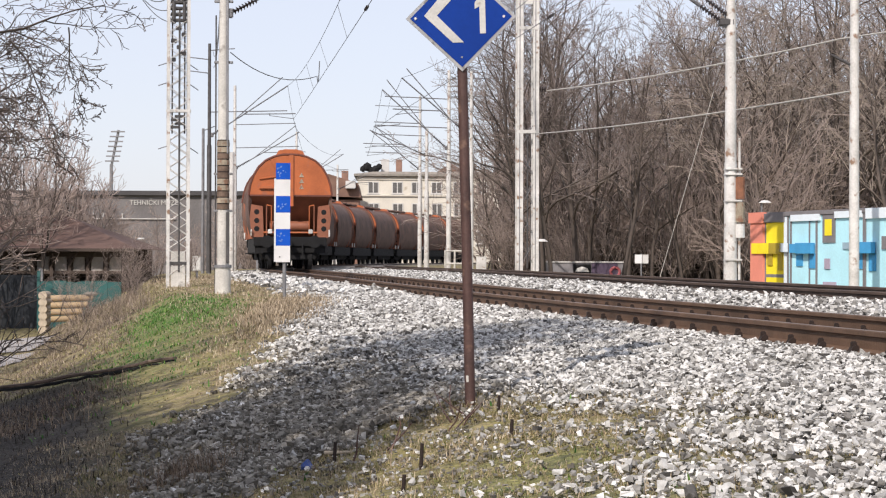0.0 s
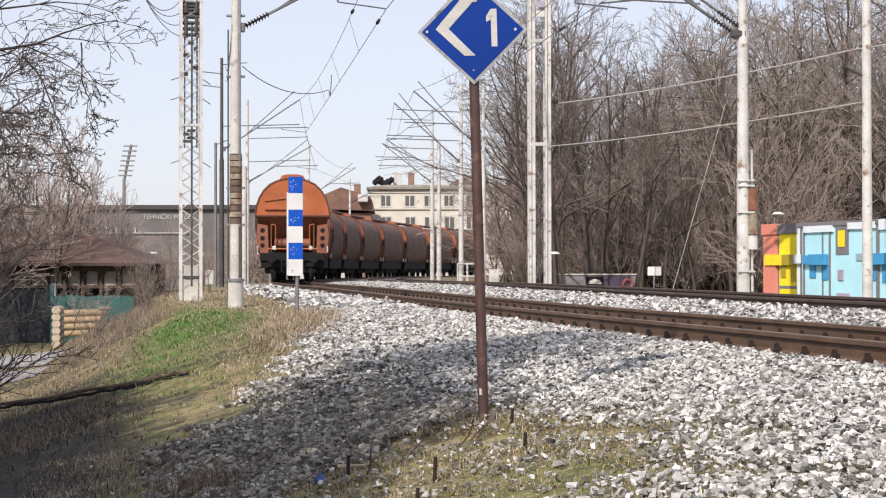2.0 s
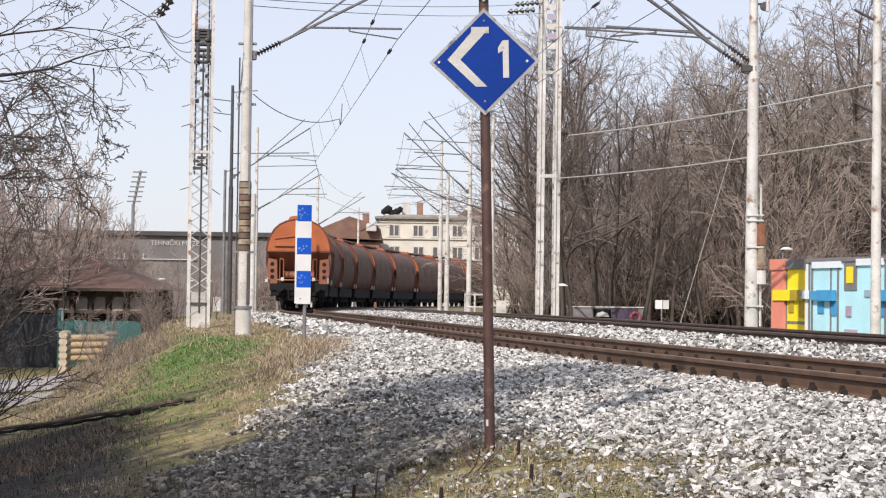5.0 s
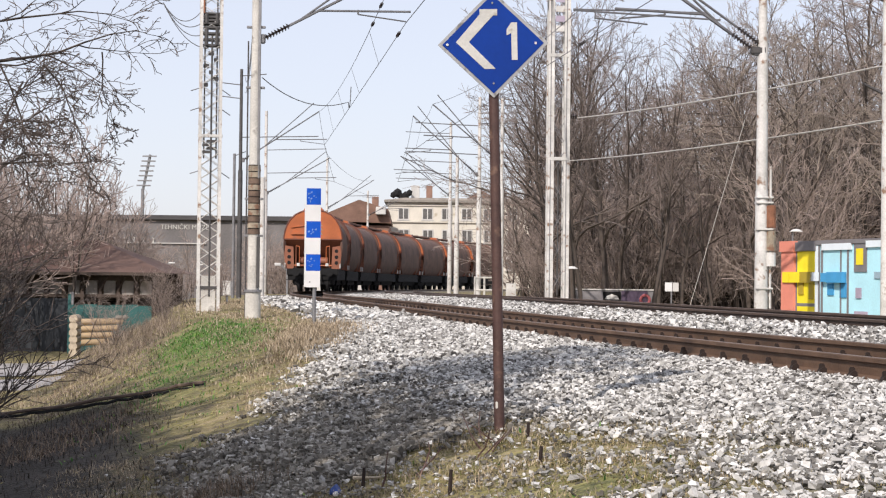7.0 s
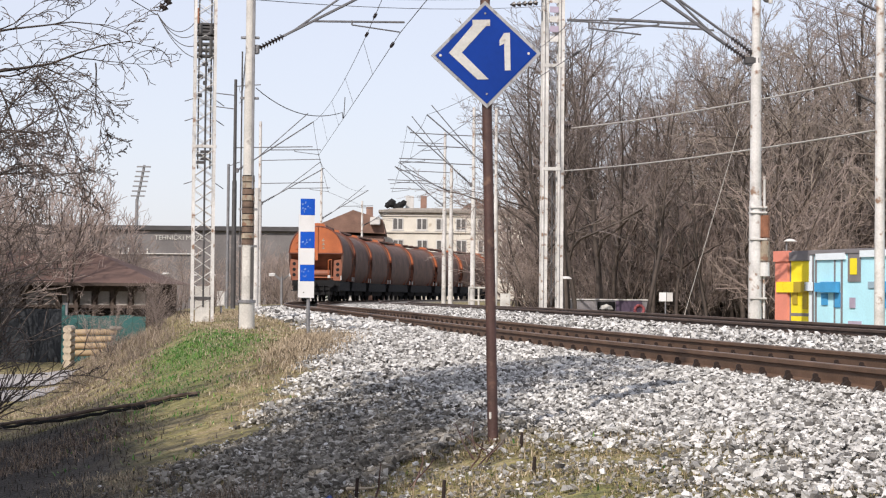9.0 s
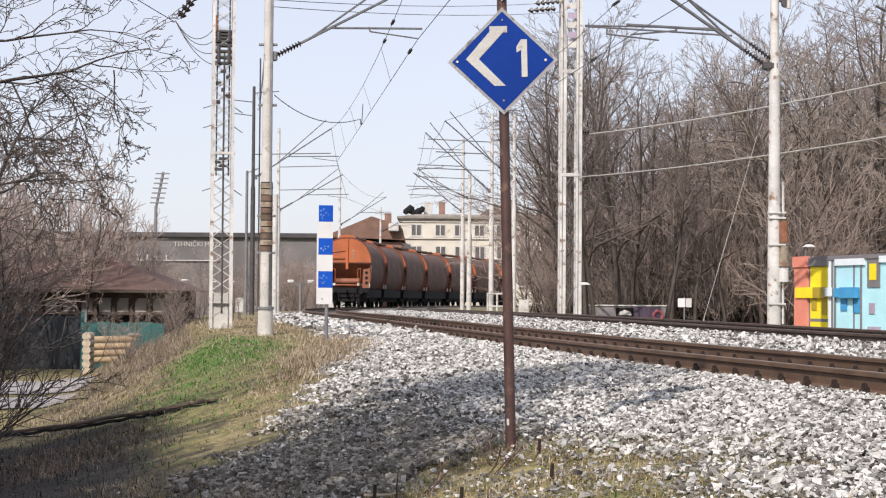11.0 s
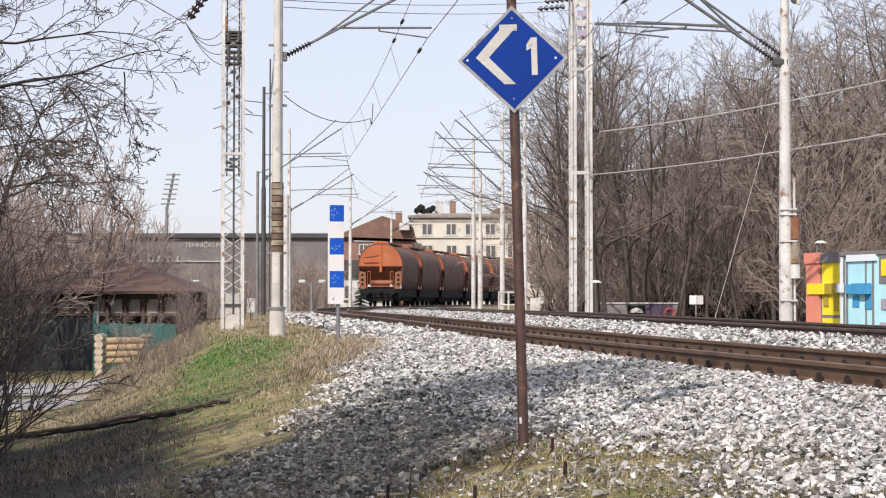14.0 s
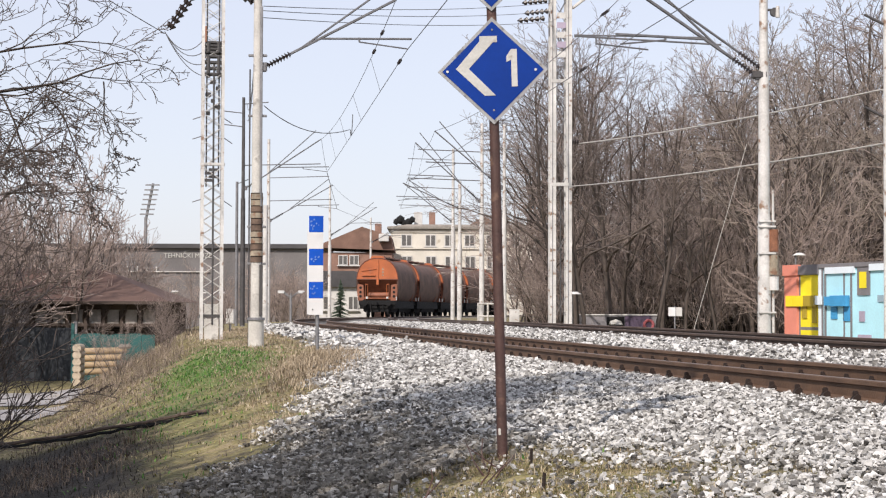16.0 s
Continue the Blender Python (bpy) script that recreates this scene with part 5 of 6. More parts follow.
def brick_house():
    t = thing("brick_house", "brown-roofed brick house with white windows", "house", pose(0, 160.0, 0))
    part("wall", box(B(), (-7.0, 4, 2.6), (6.2, 8, 6.4)), "brick", t)
    rf = part("roof", prism(B(), [(-10.4, 6.2), (-10.1, 6.6), (-6.6, 8.1), (-4.0, 7.3), (-3.7, 6.0)], -0.5, 8.5), "rooftile", t)
    part("chimney", box(B(), (-5.2, 2, 8.0), (0.6, 0.6, 1.0)), "brick", rf)
    part("dormer", box(B(), (-4.6, -0.7, 7.1), (0.9, 1.2, 0.7), bevel=0.05), "palewall", rf)
    for x in (-8.3, -7.3):
        window(t, x, -0.06, 5.1, 0.85, 0.9)
    for k in range(4):
        window(t, -8.9 + k * 0.8, -0.06, 3.3, 0.6, 0.8)


brick_house()
t = thing("white_house", "low pale house with a grey hipped roof", "house", pose(0, 150.0, 0))
part("wall", box(B(), (-8.0, 3, 0.8), (4.4, 6, 4.0)), "palewall", t)
part("roof", prism(B(), [(-10.6, 2.55), (-9.6, 3.9), (-6.8, 3.9), (-5.6, 2.55)], -0.4, 6.4), "darkroof", t)
for x in (-9.4, -6.9):
    window(t, x, -0.06, 1.2, 0.9, 1.2)


def fir_tree(x, y, z, h):
    t = thing("fir_tree", "small dark fir tree before the pale house", "tree", pose(x, y, z))
    part("trunk", tube(B(), (0, 0, 0), (0, 0, h), 0.07, 0.02, n=6), "bark", t)
    rng = random.Random(3)
    bm = B()
    for k in range(260):
        f = rng.random() ** 0.8
        r = (1 - f) * h * 0.27 + 0.05
        a = rng.uniform(0, 6.28)
        p = Vector((0, 0, 0.2 + f * (h - 0.2)))
        q = p + Vector((math.cos(a) * r, math.sin(a) * r, -0.25 * r))
        tube(bm, p, q, 0.07, 0.01, n=3)
    part("crown", bm, "fir", t)


fir_tree(-7.75, 146.0, -1.0, 4.1)


def museum():
    t = thing("long_hall", "long grey hall with dark flat roof edge, pale lettering", "hall", pose(0, 205.0, 0))
    part("wall", box(B(), (-37, 10, 3.0), (47.5, 20, 9.4)), "greywall", t)
    part("roof_edge", box(B(), (-37, 9.9, 7.95), (48.2, 20.8, 0.55), bevel=0.05), "darkroof", t)
    txt = bpy.data.curves.new("lettering", "FONT")
    txt.body, txt.size, txt.extrude = "TEHNI\u010cKI MUZEJ", 0.75, 0.02
    txt.materials.append(M["signgrey"])
    ob = new("lettering", txt)
    ob.parent, ob.matrix_basis = t, pose(-31.3, -0.08, 6.62, 90)
    part("ledge", box(B(), (-33, -0.1, 5.0), (14, 0.3, 0.10)), "palewall", t)
    for k in range(5):
        part("lamp_post", box(B(), (-36.5 + k * 1.1, -0.2, 5.35), (0.16, 0.1, 0.6)), "palewall", t)


museum()
t = thing("floodlight_mast", "tall stadium floodlight mast with a leaning lamp rack", "floodlight", pose(-65.2, 400.0, -3))
part("mast", tube(B(), (0, 0, 0), (0, 0, 24.5), 0.55, 0.35, n=10), "greysteel", t)
part("lamp_pole", tube(B(), (0, 0, 24.0), (1.6, 0, 32.2), 0.3, n=6), "greysteel", t)
for k in range(7):
    z = 25.2 + k * 1.1
    part("lamp_bar", box(B(), ((z - 24.0) * 0.19, -0.3, z), (3.1, 0.5, 0.30)), "greysteel", t)


# ---- shed, fence and log crib at the foot of the bank ----
def shed():
    zg = -1.9
    t = thing("open_shed", "long open timber shed with a brown hipped roof", "shed", pose(0, 60.0, 0))
    x0, x1 = -21.0, -9.1
    bm = B()
    v = [bm.verts.new(c) for c in ((x0, -1.2, 0.80), (x1 + 0.35, -1.2, 0.80), (x1 + 0.35, 6.2, 0.80), (x0, 6.2, 0.80), (x0 + 2.4, 2.5, 1.95), (x1 - 2.6, 2.5, 1.95))]
    for f in ((0, 1, 5, 4), (1, 2, 5), (2, 3, 4, 5), (3, 0, 4), (3, 2, 1, 0)):
        bm.faces.new([v[i] for i in f])
    part("roof", bm, "shedroof", t)
    part("eave_board", box(B(), ((x0 + x1) / 2, -1.18, 0.76), (x1 - x0 + 0.6, 0.06, 0.10)), "timber", t)
    part("back_wall", box(B(), ((x0 + x1) / 2, 5.0, -0.5), (x1 - x0, 0.1, 2.6)), "timber", t)
    part("top_beam", box(B(), ((x0 + x1) / 2, -0.6, 0.62), (x1 - x0, 0.16, 0.16)), "timber", t)
    part("mid_beam", box(B(), ((x0 + x1) / 2, -0.6, 0.02), (x1 - x0, 0.12, 0.10)), "timber", t)
    n = 20
    for k in range(n):
        x = x1 - 0.15 - k * 0.6
        part("post", box(B(), (x, -0.6, (zg + 0.7) / 2), (0.11, 0.11, 0.7 - zg)), "timber", t)
        part("brace", tube(B(), (x, -0.66, 0.2), (x + 0.3, -0.95, 0.68), 0.035, n=5), "timber", t)
        if k < n - 1:
            part("infill_board", box(B(), (x - 0.3, -0.55, 0.30), (0.38, 0.03, 0.46)), "infill", t)


shed()
t = thing("teal_fence", "teal sheet fence before the open shed", "fence", pose(0, 55.0, 0))
for k in range(6):
    part("sheet", box(B(), (-10.95 + k * 0.42, 0, -1.05), (0.41, 0.03, 1.65 + 0.04 * math.sin(k * 2.1))), "teal", t)
part("post", box(B(), (-11.18, 0, -0.95), (0.09, 0.09, 2.1)), "teal", t)
t = thing("sheet_gate", "tall dark slate sheet gate beside the lane", "gate", pose(0, 57.0, 0))
for k in range(7):
    part("sheet", box(B(), (-14.6 + k * 0.46, 0, -0.95), (0.45, 0.03, 1.8)), "darkteal", t)
part("post", box(B(), (-11.5, -0.02, -0.9), (0.1, 0.1, 2.1)), "greysteel", t)


def log_crib():
    t = thing("log_crib", "crib of pale peeled logs holding the bank", "log wall", pose(-10.42, 52.0, -1.75, 0, 0, 3))
    for k in range(4):
        part("log", tube(B(), (0.2, 0, 1.06 - k * 0.20), (1.4 - 0.14 * k, 0.1, 1.09 - k * 0.2), 0.095, 0.09, n=10), "log", t, smooth=True)
    for k in range(6):
        part("log_end", tube(B(), (0, -0.25, 1.15 - k * 0.20), (0, 0.7, 1.15 - k * 0.20), 0.125, 0.12, n=10), "logend", t)
    part("stone", box(B(), (1.35, 0.1, 1.2), (0.42, 0.3, 0.12), bevel=0.05), "sleeper", t)


log_crib()


def old_beam():
    """A dark timber half sunk across the foot of the bank, with a black strip below as its shadow."""
    pts = [(-8.4, 28.4), (-6.25, 25.9), (-4.93, 24.1), (-3.93, 23.2), (-3.33, 22.8), (-2.75, 22.4)]
    rng = random.Random(2)
    t = thing("old_beam", "dark weathered timber half buried across the bank, shadow strip below", "beam")
    for name, material, dy, dz, r in (("upper_timber", "sleeper_wood", 0.0, 0.040, 0.024), ("lower_timber", "grime", -0.02, -0.005, 0.022)):
        fine = []
        for (ax, ay), (bx, by) in zip(pts, pts[1:]):
            for k in range(6):
                x, y = ax + (bx - ax) * k / 6, ay + (by - ay) * k / 6
                f = (x + 8.4) / 5.65
                zl = hz(-8.4, 28.4) * (1 - f) * (1 - 2 * f) + hz(-4.93, 24.1) * 4 * f * (1 - f) + hz(-2.75, 22.4) * f * (2 * f - 1)
                fine.append(Vector((x, y + dy, max(zl, hz(x, y)) + dz + rng.uniform(-0.012, 0.012))))
        bm = B()
        for a, b in zip(fine, fine[1:]):
            tube(bm, a, b, r * rng.uniform(0.85, 1.15), r * rng.uniform(0.85, 1.15), n=6)
        part(name, bm, material, t)


old_beam()


# ---- bare trees and scrub ----
def segments_to_mesh(name, seg, material, parent):
    a, b = np.array([s[0] for s in seg]), np.array([s[1] for s in seg])
    r0, r1 = np.array([s[2] for s in seg]), np.array([s[3] for s in seg])
    d = b - a
    d /= np.maximum(np.linalg.norm(d, axis=1, keepdims=True), 1e-6)
    h = np.where(np.abs(d[:, 2:3]) > 0.9, np.array([[1.0, 0, 0]]), np.array([[0, 0, 1.0]]))
    u = np.cross(d, h)
    u /= np.linalg.norm(u, axis=1, keepdims=True)
    w = np.cross(d, u)
    n = 3
    V = []
    for base, r in ((a, r0), (b, r1)):
        for k in range(n):
            c, s = math.cos(2 * math.pi * k / n), math.sin(2 * math.pi * k / n)
            V.append(base + (u * c + w * s) * r[:, None])
    V = np.stack(V, 1).reshape(-1, 3)
    o = 6 * np.arange(len(seg))
    F = np.concatenate([np.stack([o + k, o + (k + 1) % 3, o + 3 + (k + 1) % 3, o + 3 + k], 1) for k in range(3)])
    return soup(name, V, F, material, parent, smooth=True)


def grow(rng, seg, p, d, length, r, level, cfg, taper=0.88):
    n, kids, spread, up, wob = cfg["n"][level], cfg["kids"][level], cfg["spread"][level], cfg["up"][level], cfg["wob"][level]
    pts = [p]
    for k in range(n):
        d = d + np.array([rng.gauss(0, wob), rng.gauss(0, wob), rng.gauss(0, wob) + up])
        d /= np.linalg.norm(d)
        q = p + d * length / n
        ra, rb = r * (1 - taper * k / n), r * (1 - taper * (k + 1) / n)
        seg[0 if level < cfg["split"] else 1].append((p, q, max(ra, cfg["min"]), max(rb, cfg["min"])))
        p = q
        pts.append(p)
    if level + 1 >= len(cfg["n"]):
        return
    for k in range(kids):
        f = cfg["from"][level] + (1 - cfg["from"][level]) * (k + rng.random()) / kids
        i = min(int(f * n), n - 1)
        base = pts[i] + (pts[i + 1] - pts[i]) * (f * n - i)
        ax = pts[i + 1] - pts[i]
        ax /= np.linalg.norm(ax)
        side = np.array([rng.gauss(0, 1), rng.gauss(0, 1), rng.gauss(0, 0.5)])
        side -= ax * side.dot(ax)
        side /= max(np.linalg.norm(side), 1e-6)
        ang = spread * rng.uniform(0.7, 1.3)
        nd = ax * math.cos(ang) + side * math.sin(ang)
        grow(rng, seg, base, nd, length * cfg["ratio"][level] * rng.uniform(0.6, 1.15) * (1.15 - 0.6 * f), max(r * (1 - 0.75 * f) * 0.55, cfg["min"]), level + 1, cfg)


FOREST = dict(n=[9, 6, 3, 1], kids=[12, 8, 6, 0], spread=[0.55, 0.55, 0.62, 0], up=[0.03, 0.10, 0.05, 0.03], wob=[0.06, 0.10, 0.16, 0.2], ratio=[0.55, 0.42, 0.40, 0], split=2, min=0.0085)
FOREST["from"] = [0.24, 0.25, 0.2, 0]
BROAD = dict(FOREST, spread=[0.85, 0.72, 0.72, 0], up=[0.02, 0.045, 0.02, 0.02], kids=[14, 8, 6, 0], wob=[0.09, 0.15, 0.2, 0.2], ratio=[0.5, 0.45, 0.42, 0])
SCRUB = dict(n=[6, 4, 2], kids=[8, 6, 0], spread=[0.6, 0.7, 0], up=[0.04, 0.05, 0.02], wob=[0.12, 0.18, 0.22], ratio=[0.5, 0.5, 0], split=1, min=0.006)
SCRUB["from"] = [0.15, 0.2, 0]


def bare_tree(name, label, seed, cfg, h, r, m, stems=1, tone="twig", bark="bark", group="", category="tree", lean=(0, 0)):
    rng = random.Random(seed)
    t = thing(name, label, category, m, group)
    seg = ([], [])
    for k in range(stems):
        d = np.array([rng.gauss(0, 0.28) if stems > 1 else lean[0], rng.gauss(0, 0.28) if stems > 1 else lean[1], 1.0])
        grow(rng, seg, np.array([rng.gauss(0, 0.25) if stems > 1 else 0.0, rng.gauss(0, 0.25) if stems > 1 else 0.0, -0.2]), d / np.linalg.norm(d), h * rng.uniform(0.75, 1.05), r, 0, cfg)
    tr = segments_to_mesh("trunk", seg[0], bark, t)
    cr = segments_to_mesh("crown", seg[1], tone, t)
    if stems > 1:
        tr.name = "stem"
        tagged(tr, kind="stuff")
    tagged(cr, kind="stuff")
    return t


# height of the wood's upper edge above the eye, per metre of distance, by the slope x / y of the line of sight
EDGE_X = [0.032, 0.060, 0.089, 0.121, 0.137, 0.152, 0.162, 0.178, 0.200, 0.216, 0.232, 0.270]
EDGE_H = [0.155, 0.166, 0.158, 0.140, 0.122, 0.128, 0.145, 0.156, 0.167, 0.175, 0.183, 0.190]


def top_of(t):
    return max(v.co.z for c in t.children for v in c.data.vertices)


def woods():
    rng = random.Random(11)
    tones = ("brownwood", "twig", "brownwood", "palewood", "twig", "palewood")
    kinds = [bare_tree("bare_tree", "tall leafless tree with sunlit tan twigs" if tone == "palewood" else "tall leafless tree with many dark upright limbs", 20 + k, FOREST if k in (0, 5) else BROAD, 12.5, 0.17,
                       pose(9 + 3 * k, 92, -0.9), 1, tone, group="bare trees of the wood") for k, tone in enumerate(tones)]
    tops = [top_of(k) for k in kinds]
    for y0, y1, n in ((68, 80, 22), (80, 96, 32), (96, 112, 34), (112, 140, 34)):
        for k in range(n):
            y = rng.uniform(y0, y1)
            left = 0.060 if y < 96 else 0.050
            a = left + (0.30 - left) * (k + rng.random()) / n
            x = y * a
            if float(offset(x, y)[0]) > -8.5:
                continue
            i = rng.choice((3, 5, 1, 3) if a > 0.19 and y < 96 else (0, 1, 2, 4))
            z = hz(x, y)
            h = (0.5 + y * float(np.interp(a, EDGE_X, EDGE_H)) - z) * (rng.uniform(0.86, 1.08) if y < 96 else rng.uniform(0.62, 0.98))
            ob = copy_thing(kinds[i], pose(x, y, z, 0, 0, rng.uniform(0, 360)))
            s = h / tops[i]
            ob.scale = (s, s, s)
    for i, t in enumerate(kinds):
        s = 10.5 / tops[i]
        t.scale = (s, s, s)
    scrub = [bare_tree("scrub", "brown leafless undergrowth below the wood", 40 + k, SCRUB, 3.6, 0.03, pose(12 + 3 * k, 77, -0.9), 9, "scrub", group="undergrowth", category="shrub") for k in range(4)]
    for k in range(110):
        y = rng.uniform(66, 124) if k % 3 else rng.uniform(66, 82)
        x = y * (0.05 + 0.24 * (k * 37 % 110 + rng.random()) / 110)
        if float(offset(x, y)[0]) > -9.0 or (y < 79 and x < 11.5):
            continue
        ob = copy_thing(scrub[k % 4], pose(x, y, hz(x, y), 0, 0, rng.uniform(0, 360)))
        s = rng.uniform(0.8, 2.0)
        ob.scale = (s, s, s)
    for k in range(80):
        y = rng.uniform(98, 128) if k % 2 else rng.uniform(82, 98)
        x = y * (0.055 + 0.23 * (k * 31 % 80 + rng.random()) / 80)
        if float(offset(x, y)[0]) > -10.0:
            continue
        ob = copy_thing(scrub[k % 4], pose(x, y, hz(x, y), 0, 0, rng.uniform(0, 360)))
        s = rng.uniform(1.7, 2.7)
        ob.scale = (s, s, s * 0.8)
    # far side of the tracks and before the long hall
    for k in range(16):
        x, y = -46 + k * 2.2 + rng.uniform(-1, 1), rng.uniform(150, 190)
        ob = copy_thing(scrub[k % 4], pose(x, y, -1.5, 0, 0, rng.uniform(0, 360)))
        s = rng.uniform(1.3, 2.0)
        ob.scale = (s, s, s)
    for x, y, s in ((-13.2, 150, 0.42), (-11.6, 158, 0.4), (-14.6, 178, 0.55), (-12.8, 176, 0.5), (-35.0, 190, 0.9), (-39, 192, 0.95), (-30.5, 195, 0.62)):
        ob = copy_thing(kinds[1], pose(x, y, -1.5, 0, 0, 40))
        ob.scale = (s, s, s)
    for x, y, s in ((-11.8, 140, 1.3), (-10.9, 146, 1.4), (-13.0, 148, 1.5), (-12.2, 152, 1.5), (-14.5, 150, 1.3)):
        ob = copy_thing(scrub[int(y) % 4], pose(x, y, -1.5, 0, 0, rng.uniform(0, 360)))
        ob.scale = (s, s, s)
    # thicket on the lane's side
    red = [bare_tree("lane_tree", "reddish leafless small tree crowded by the lane", 80 + k, FOREST, 6.8, 0.07, pose(-13.2 - 2.0 * k, 55 + 2 * k, -1.9), 1, "scrub", group="lane trees") for k in range(2)]
    for k, (x, y, s) in enumerate(((-11.9, 58.5, 1.05), (-14.3, 51, 1.0), (-12.9, 60.5, 1.1), (-11.1, 66.5, 0.6), (-14.5, 57, 1.15), (-13.5, 47.5, 0.9),
                                   (-16, 61, 1.1), (-11.7, 62.5, 1.0), (-13.9, 62.5, 1.1), (-15.5, 67, 1.2))):
        ob = copy_thing(red[k % 2], pose(x, y, hz(x, y), 0, 0, rng.uniform(0, 360)))
        ob.scale = (s, s, s)
    for x, y, s in ((-14.6, 52, 1.6), (-16.5, 60, 1.7), (-12.3, 61.5, 1.3), (-15.0, 64, 1.8), (-11.6, 66, 1.0), (-13.0, 67, 1.7), (-14.5, 68, 1.8), (-16.5, 68, 1.9), (-18, 66, 2.0), (-12.4, 69, 1.5), (-15.2, 55, 1.9), (-16.8, 54, 2.0), (-10.6, 68, 0.6), (-13.8, 51, 1.5)):
        ob = copy_thing(scrub[int(x * 7) % 4], pose(x, y, hz(x, y), 0, 0, rng.uniform(0, 360)))
        ob.scale = (s, s, s)
    for x, y, s in ((-8.6, 47.5, 0.42), (-7.6, 50, 0.40), (-7.2, 53, 0.35), (-8.2, 54.5, 0.45), (-6.8, 57, 0.4), (-7.9, 45, 0.3), (-7.0, 47, 0.25)):
        ob = copy_thing(scrub[int(-x * 5) % 4], pose(x, y, hz(x, y), 0, 0, rng.uniform(0, 360)))
        ob.scale = (s, s, s)


woods()
LIMB = dict(n=[12, 8, 6, 3], kids=[12, 6, 4, 0], spread=[0.75, 0.7, 0.75, 0], up=[0.0, -0.015, -0.02, -0.02], wob=[0.13, 0.18, 0.22, 0.26], ratio=[0.40, 0.5, 0.45, 0], split=2, min=0.0042)
LIMB["from"] = [0.1, 0.12, 0.15, 0]


def spreading_tree():
    """A trunk beside the lane whose crooked limbs reach out over the bank."""
    rng = random.Random(33)
    x, y = -7.3, 20.0
    z = hz(x, y)
    t = thing("spreading_tree", "leafless tree with long drooping limbs over the bank", "tree", pose(x, y, z))
    seg = ([], [])
    grow(rng, seg, np.array([0.0, 0.0, -0.2]), np.array([-0.02, 0, 1.0]), 7.2, 0.15, 0, dict(LIMB, kids=[9, 6, 4, 0], ratio=[0.28, 0.5, 0.5, 0]))
    # start above the foot, direction, length, thickness
    for sx, sz, dx, dz, ln, r in ((0.1, 4.9, 1, 0.0, 3.9, 0.046), (0.1, 5.3, 1, 0.12, 3.9, 0.034), (0.3, 3.3, 0.72, 0.72, 3.0, 0.034), (2.9, 4.8, 0.71, -0.7, 1.5, 0.013),
                                  (3.55, 4.95, 0.1, -1, 1.2, 0.011), (2.4, 4.8, 0.5, -0.85, 2.0, 0.014), (0.2, 4.2, 0.95, -0.05, 3.0, 0.024), (0.2, 5.9, 1, 0.05, 3.4, 0.03),
                                  (0.3, 3.6, 0.9, 0.2, 2.9, 0.024), (0.3, 3.0, 0.9, 0.1, 2.8, 0.022), (0.2, 2.5, 0.9, 0.25, 2.6, 0.022), (1.5, 4.8, 0.6, -0.8, 2.2, 0.014),
                                  (1.9, 5.2, 0.4, -0.9, 2.4, 0.012), (0.2, 2.0, 0.8, 0.5, 2.6, 0.022)):
        d = np.array([dx, rng.uniform(-0.08, 0.12), dz])
        grow(rng, seg, np.array([sx, rng.uniform(-0.3, 0.3) if sx < 1 else 0.0, sz]), d / np.linalg.norm(d), ln, r, 0, LIMB)
    tagged(segments_to_mesh("limb", seg[0], "bark", t), kind="stuff")
    tagged(segments_to_mesh("crown", seg[1], "darktwig", t), kind="stuff")


spreading_tree()


def leafy_tree(x, y, z, h, r, seed, n=5200):
    """An unseen leafy tree beside the camera, added to cast shade on the bank."""
    rng = np.random.default_rng(seed)
    t = thing("evergreen_tree", "unseen leafy tree added beside the camera to cast shade", "tree", pose(x, y, z), "evergreens")
    part("trunk", tube(B(), (0, 0, -0.2), (0, 0, h), 0.16, 0.06, n=8), "bark", t)
    c = rng.normal(0, 1, (n, 3))
    c = c / np.linalg.norm(c, axis=1, keepdims=True) * (rng.uniform(0, 1, (n, 1)) ** 0.4) * np.array([r, r, r * 1.05])
    c *= (1 + 0.22 * np.sin(c[:, :1] * 2.6 + seed) * np.cos(c[:, 1:2] * 2.9))
    c[:, 2] += h
    a, b = rng.normal(0, 0.06, (n, 3)), rng.normal(0, 0.06, (n, 3))
    V = np.stack([c - a, c + b, c + a, c - b], 1).reshape(-1, 3)
    soup("crown", V, np.arange(4 * n).reshape(n, 4), "fir", t)


for k, (x, y, h) in enumerate(((-7.1, 25.0, 4.0), (-6.2, 21.6, 3.0), (-8.1, 27.4, 4.2), (-5.6, 18.9, 2.2), (-7.5, 23.2, 4.0))):
    bare_tree("thicket_shrub", "dark leafless shrub growing beside the lane", 70 + k, SCRUB, h, 0.026, pose(x, y, hz(x, y)), 8, "darktwig", group="thicket beside the lane", category="shrub")
for k, (x, y, h) in enumerate(((-9.5, 34.0, 8.2), (-10.3, 31.5, 8.0), (-11.2, 35.2, 9.0))):
    bare_tree("lane_side_tree", "dark leafless tree with dense drooping twigs beside the lane", 90 + k, dict(BROAD, up=[0.02, 0.0, -0.05, -0.05], kids=[16, 9, 7, 0], min=0.0065), h, 0.12,
              pose(x, y, hz(x, y)), 1, "darktwig", group="trees beside the lane")
# added trees out of view, placed by where their shadows fall
leafy_tree(-10.3, 12.6, hz(-10.3, 12.6), 8.6, 1.8, 7)
leafy_tree(-5.15, 2.7, hz(-5.15, 2.7), 7.9, 1.5, 6, 3000)
leafy_tree(-5.2, 5.8, hz(-5.2, 5.8), 8.4, 2.3, 1)
leafy_tree(-4.1, 8.6, hz(-4.1, 8.6), 10.4, 2.0, 2, 2400)
leafy_tree(-8.2, 6.4, hz(-8.2, 6.4), 8.2, 2.5, 3)
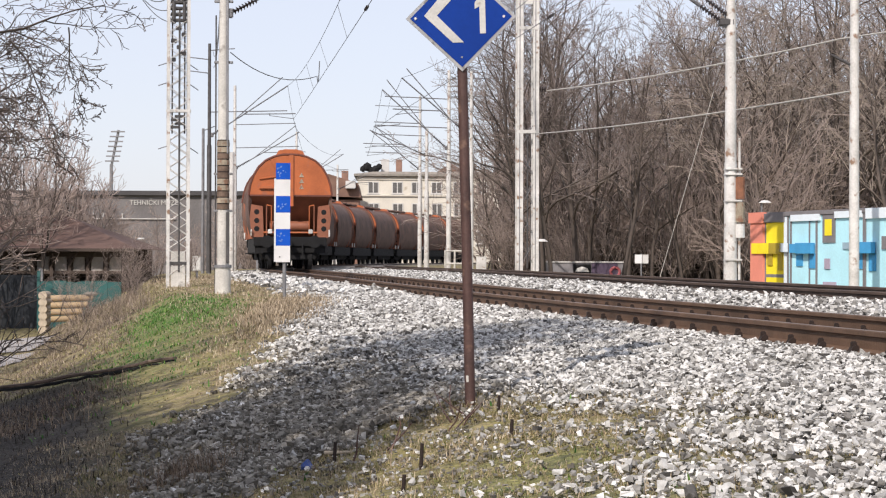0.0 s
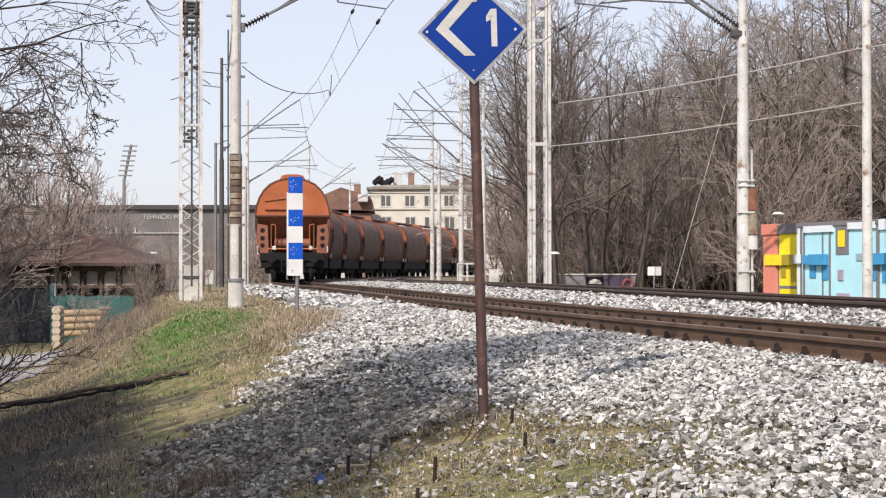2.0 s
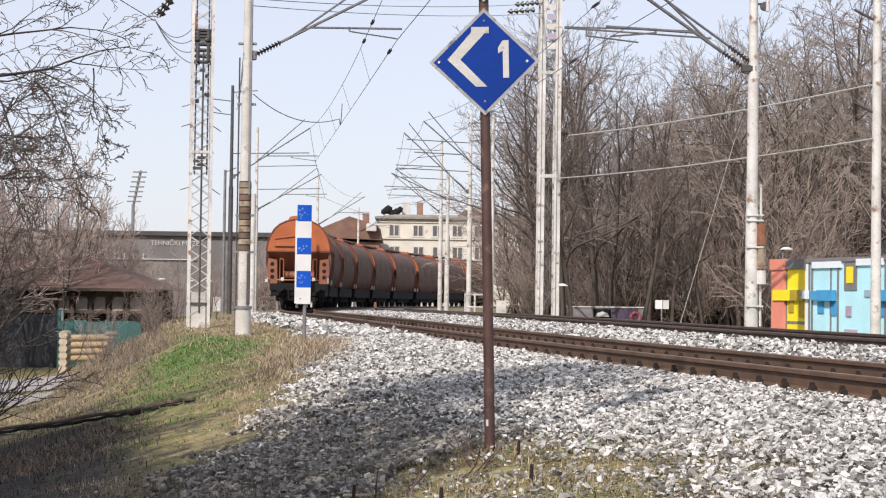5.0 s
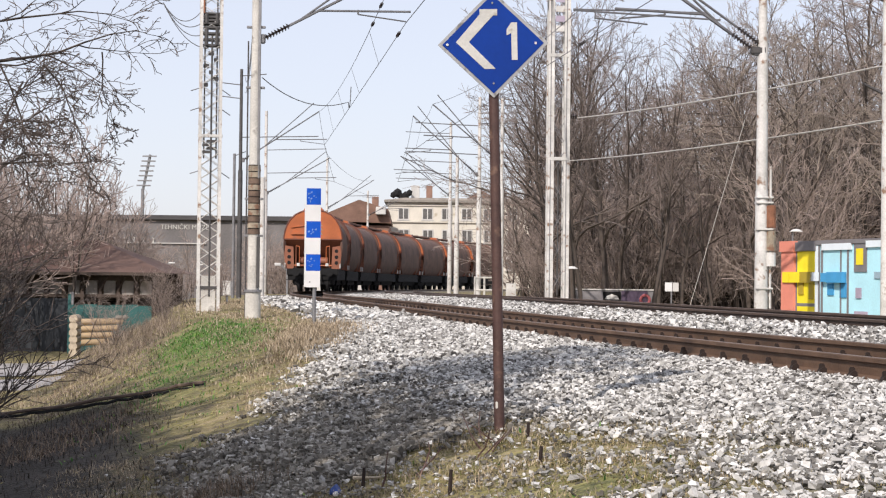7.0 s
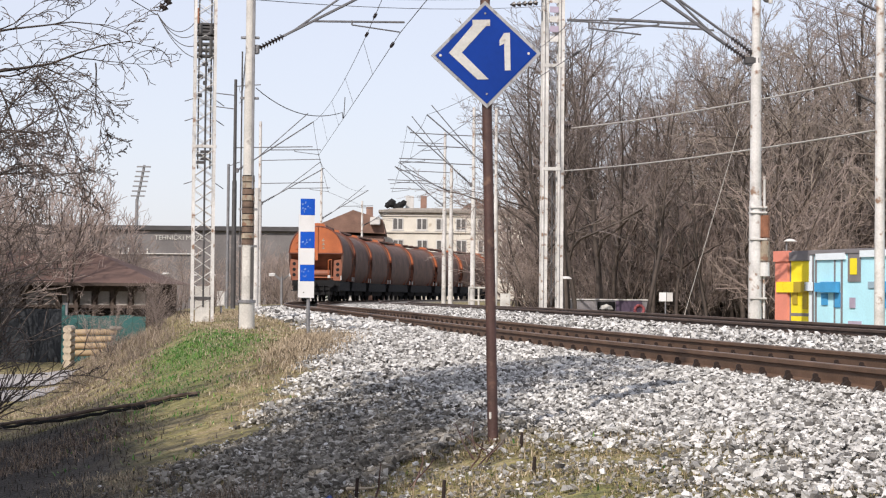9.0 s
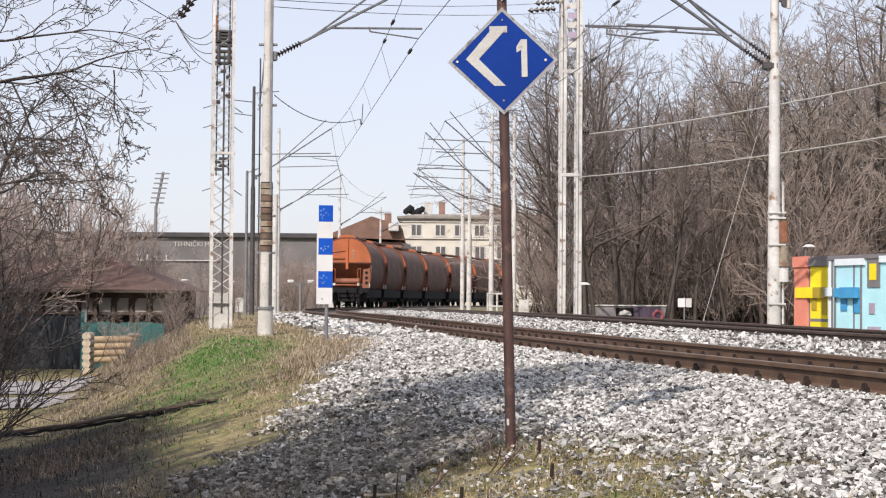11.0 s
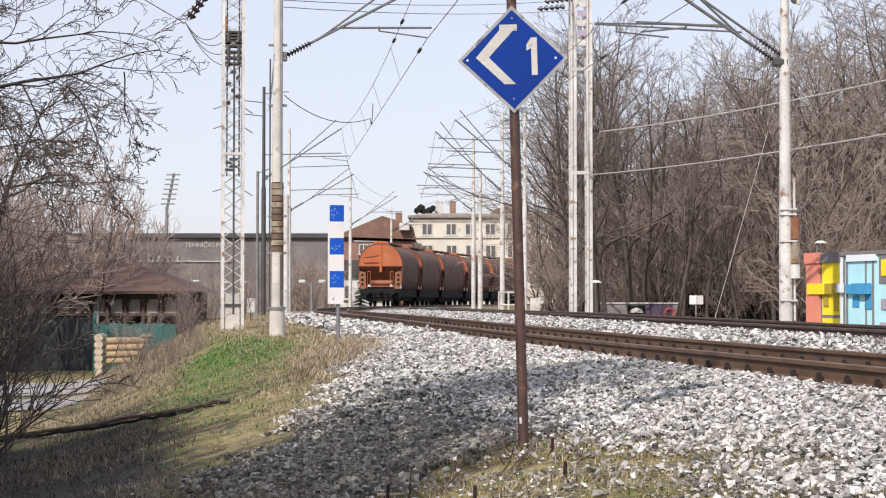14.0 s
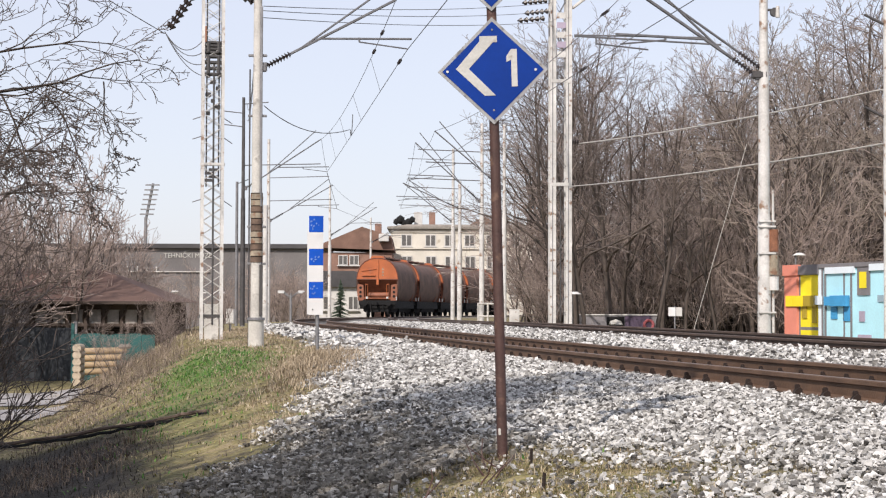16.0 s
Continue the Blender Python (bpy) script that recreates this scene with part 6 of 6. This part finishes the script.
leafy_tree(-8.7, 10.6, hz(-8.7, 10.6), 8.2, 2.3, 4)
leafy_tree(-11.2, 18.6, hz(-11.2, 18.6), 7.4, 2.0, 8)
leafy_tree(-9.6, 18.0, hz(-9.6, 18.0), 7.4, 1.7, 10)
leafy_tree(-9.9, 15.9, hz(-9.9, 15.9), 7.4, 1.9, 11)
leafy_tree(-12.4, 20.4, hz(-12.4, 20.4), 7.4, 1.8, 12)
leafy_tree(-8.9, 15.0, hz(-8.9, 15.0), 7.4, 1.8, 9)
leafy_tree(-11.4, 14.4, hz(-11.4, 14.4), 8.2, 1.9, 5)


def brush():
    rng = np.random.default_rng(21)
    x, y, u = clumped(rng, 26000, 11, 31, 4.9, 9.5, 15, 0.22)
    keep = (rng.uniform(0, 1, len(x)) > ballast_share(x, y, u)) & (rng.uniform(0, 1, len(x)) < shade_share(x, y, u) + 0.06)
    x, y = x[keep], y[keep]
    # blades carry the shade of the bank's foot in their colour
    blades("dead_brush", "dead brushwood at the foot of the bank, coloured dark for shade", "brush", rng, x, y, 0.03, 0.12, 0.010, 1.7)


brush()
t = thing("litter", "crumpled scrap of blue plastic in the grass", "litter", pose(-0.58, 10.9, hz(-0.58, 10.9) + 0.02))
bm = B()
bmesh.ops.create_icosphere(bm, subdivisions=2, radius=0.034)
for v in bm.verts:
    v.co += Vector((noise.noise(v.co * 30), noise.noise(v.co * 30 + Vector((5, 0, 0))), noise.noise(v.co * 30 + Vector((0, 7, 0))))) * 0.03
part("scrap", bm, "litter", t)
for sx, sy, sh in ((0.62, 11.55, 0.12), (-0.42, 10.9, 0.16), (0.10, 9.9, 0.17), (0.62, 10.2, 0.11), (0.0, 9.3, 0.12)):
    t = thing("stump", "short dark cut stake in the dry grass", "stake", pose(sx, sy, hz(sx, sy)), "cut stakes")
    part("stake", tube(B(), (0, 0, -0.1), (0.012, 0, sh * 0.85), 0.013, 0.010, n=8), "clip", t)


def shoots(x, y, n, seed):
    """A few crooked woody shoots."""
    rng = random.Random(seed)
    t = thing("woody_shoots", "thin bare woody shoots growing from dry grass", "shrub", pose(x, y, hz(x, y)), "woody shoots")
    for k in range(n):
        p, d = Vector((rng.uniform(-0.1, 0.1), rng.uniform(-0.1, 0.1), -0.03)), Vector((rng.uniform(-0.9, 0.9), rng.uniform(-0.4, 0.4), 0.8))
        bm = B()
        for i in range(4):
            q = p + d.normalized() * rng.uniform(0.05, 0.09)
            tube(bm, p, q, 0.007 - 0.001 * i, 0.006 - 0.001 * i, n=5)
            p, d = q, d + Vector((rng.uniform(-0.4, 0.4), rng.uniform(-0.4, 0.4), rng.uniform(-0.1, 0.3)))
        part("shoot", bm, "rustpole", t)


for k, (x, y) in enumerate(((0.28, 11.3), (0.38, 11.6), (-0.2, 10.8))):
    shoots(x, y, 3, 50 + k)
t = thing("pale_stick", "pale bare stick lying in the grass", "stick", pose(-0.4, 11.05, hz(-0.4, 11.05) + 0.025, 0, 0, -25))
part("stick", tube(B(), (-0.09, 0, 0), (0.09, 0.02, 0.012), 0.012, 0.008, n=7), "logend", t)


# ---- movement ----
def rear_of_train(t):
    return S20 + 46.6 + 3.84 * t + 0.0085 * t * t


def wagon_pose(i, t):
    s = rear_of_train(t) + END + i * 9.87
    ax, ay, _ = on_line(s - 2.9)
    bx, by, _ = on_line(s + 2.9)
    return pose((ax + bx) / 2, (ay + by) / 2, float(rail_z((ay + by) / 2)), 0, 0, -math.degrees(math.atan2(bx - ax, by - ay)))


def motions():
    for i, w in enumerate(WAGONS):
        walk(w, [(k * 0.5, wagon_pose(i, k * 0.5)) for k in range(33)])
        if i < 3:
            for ws in [c for c in w.children if c.name.startswith("wheelset")]:
                y = ws.location.y
                walk(ws, [(k / 8, pose(0, y, 0.46, -math.degrees((rear_of_train(k / 8) - rear_of_train(0)) / 0.46))) for k in range(129)])


motions()
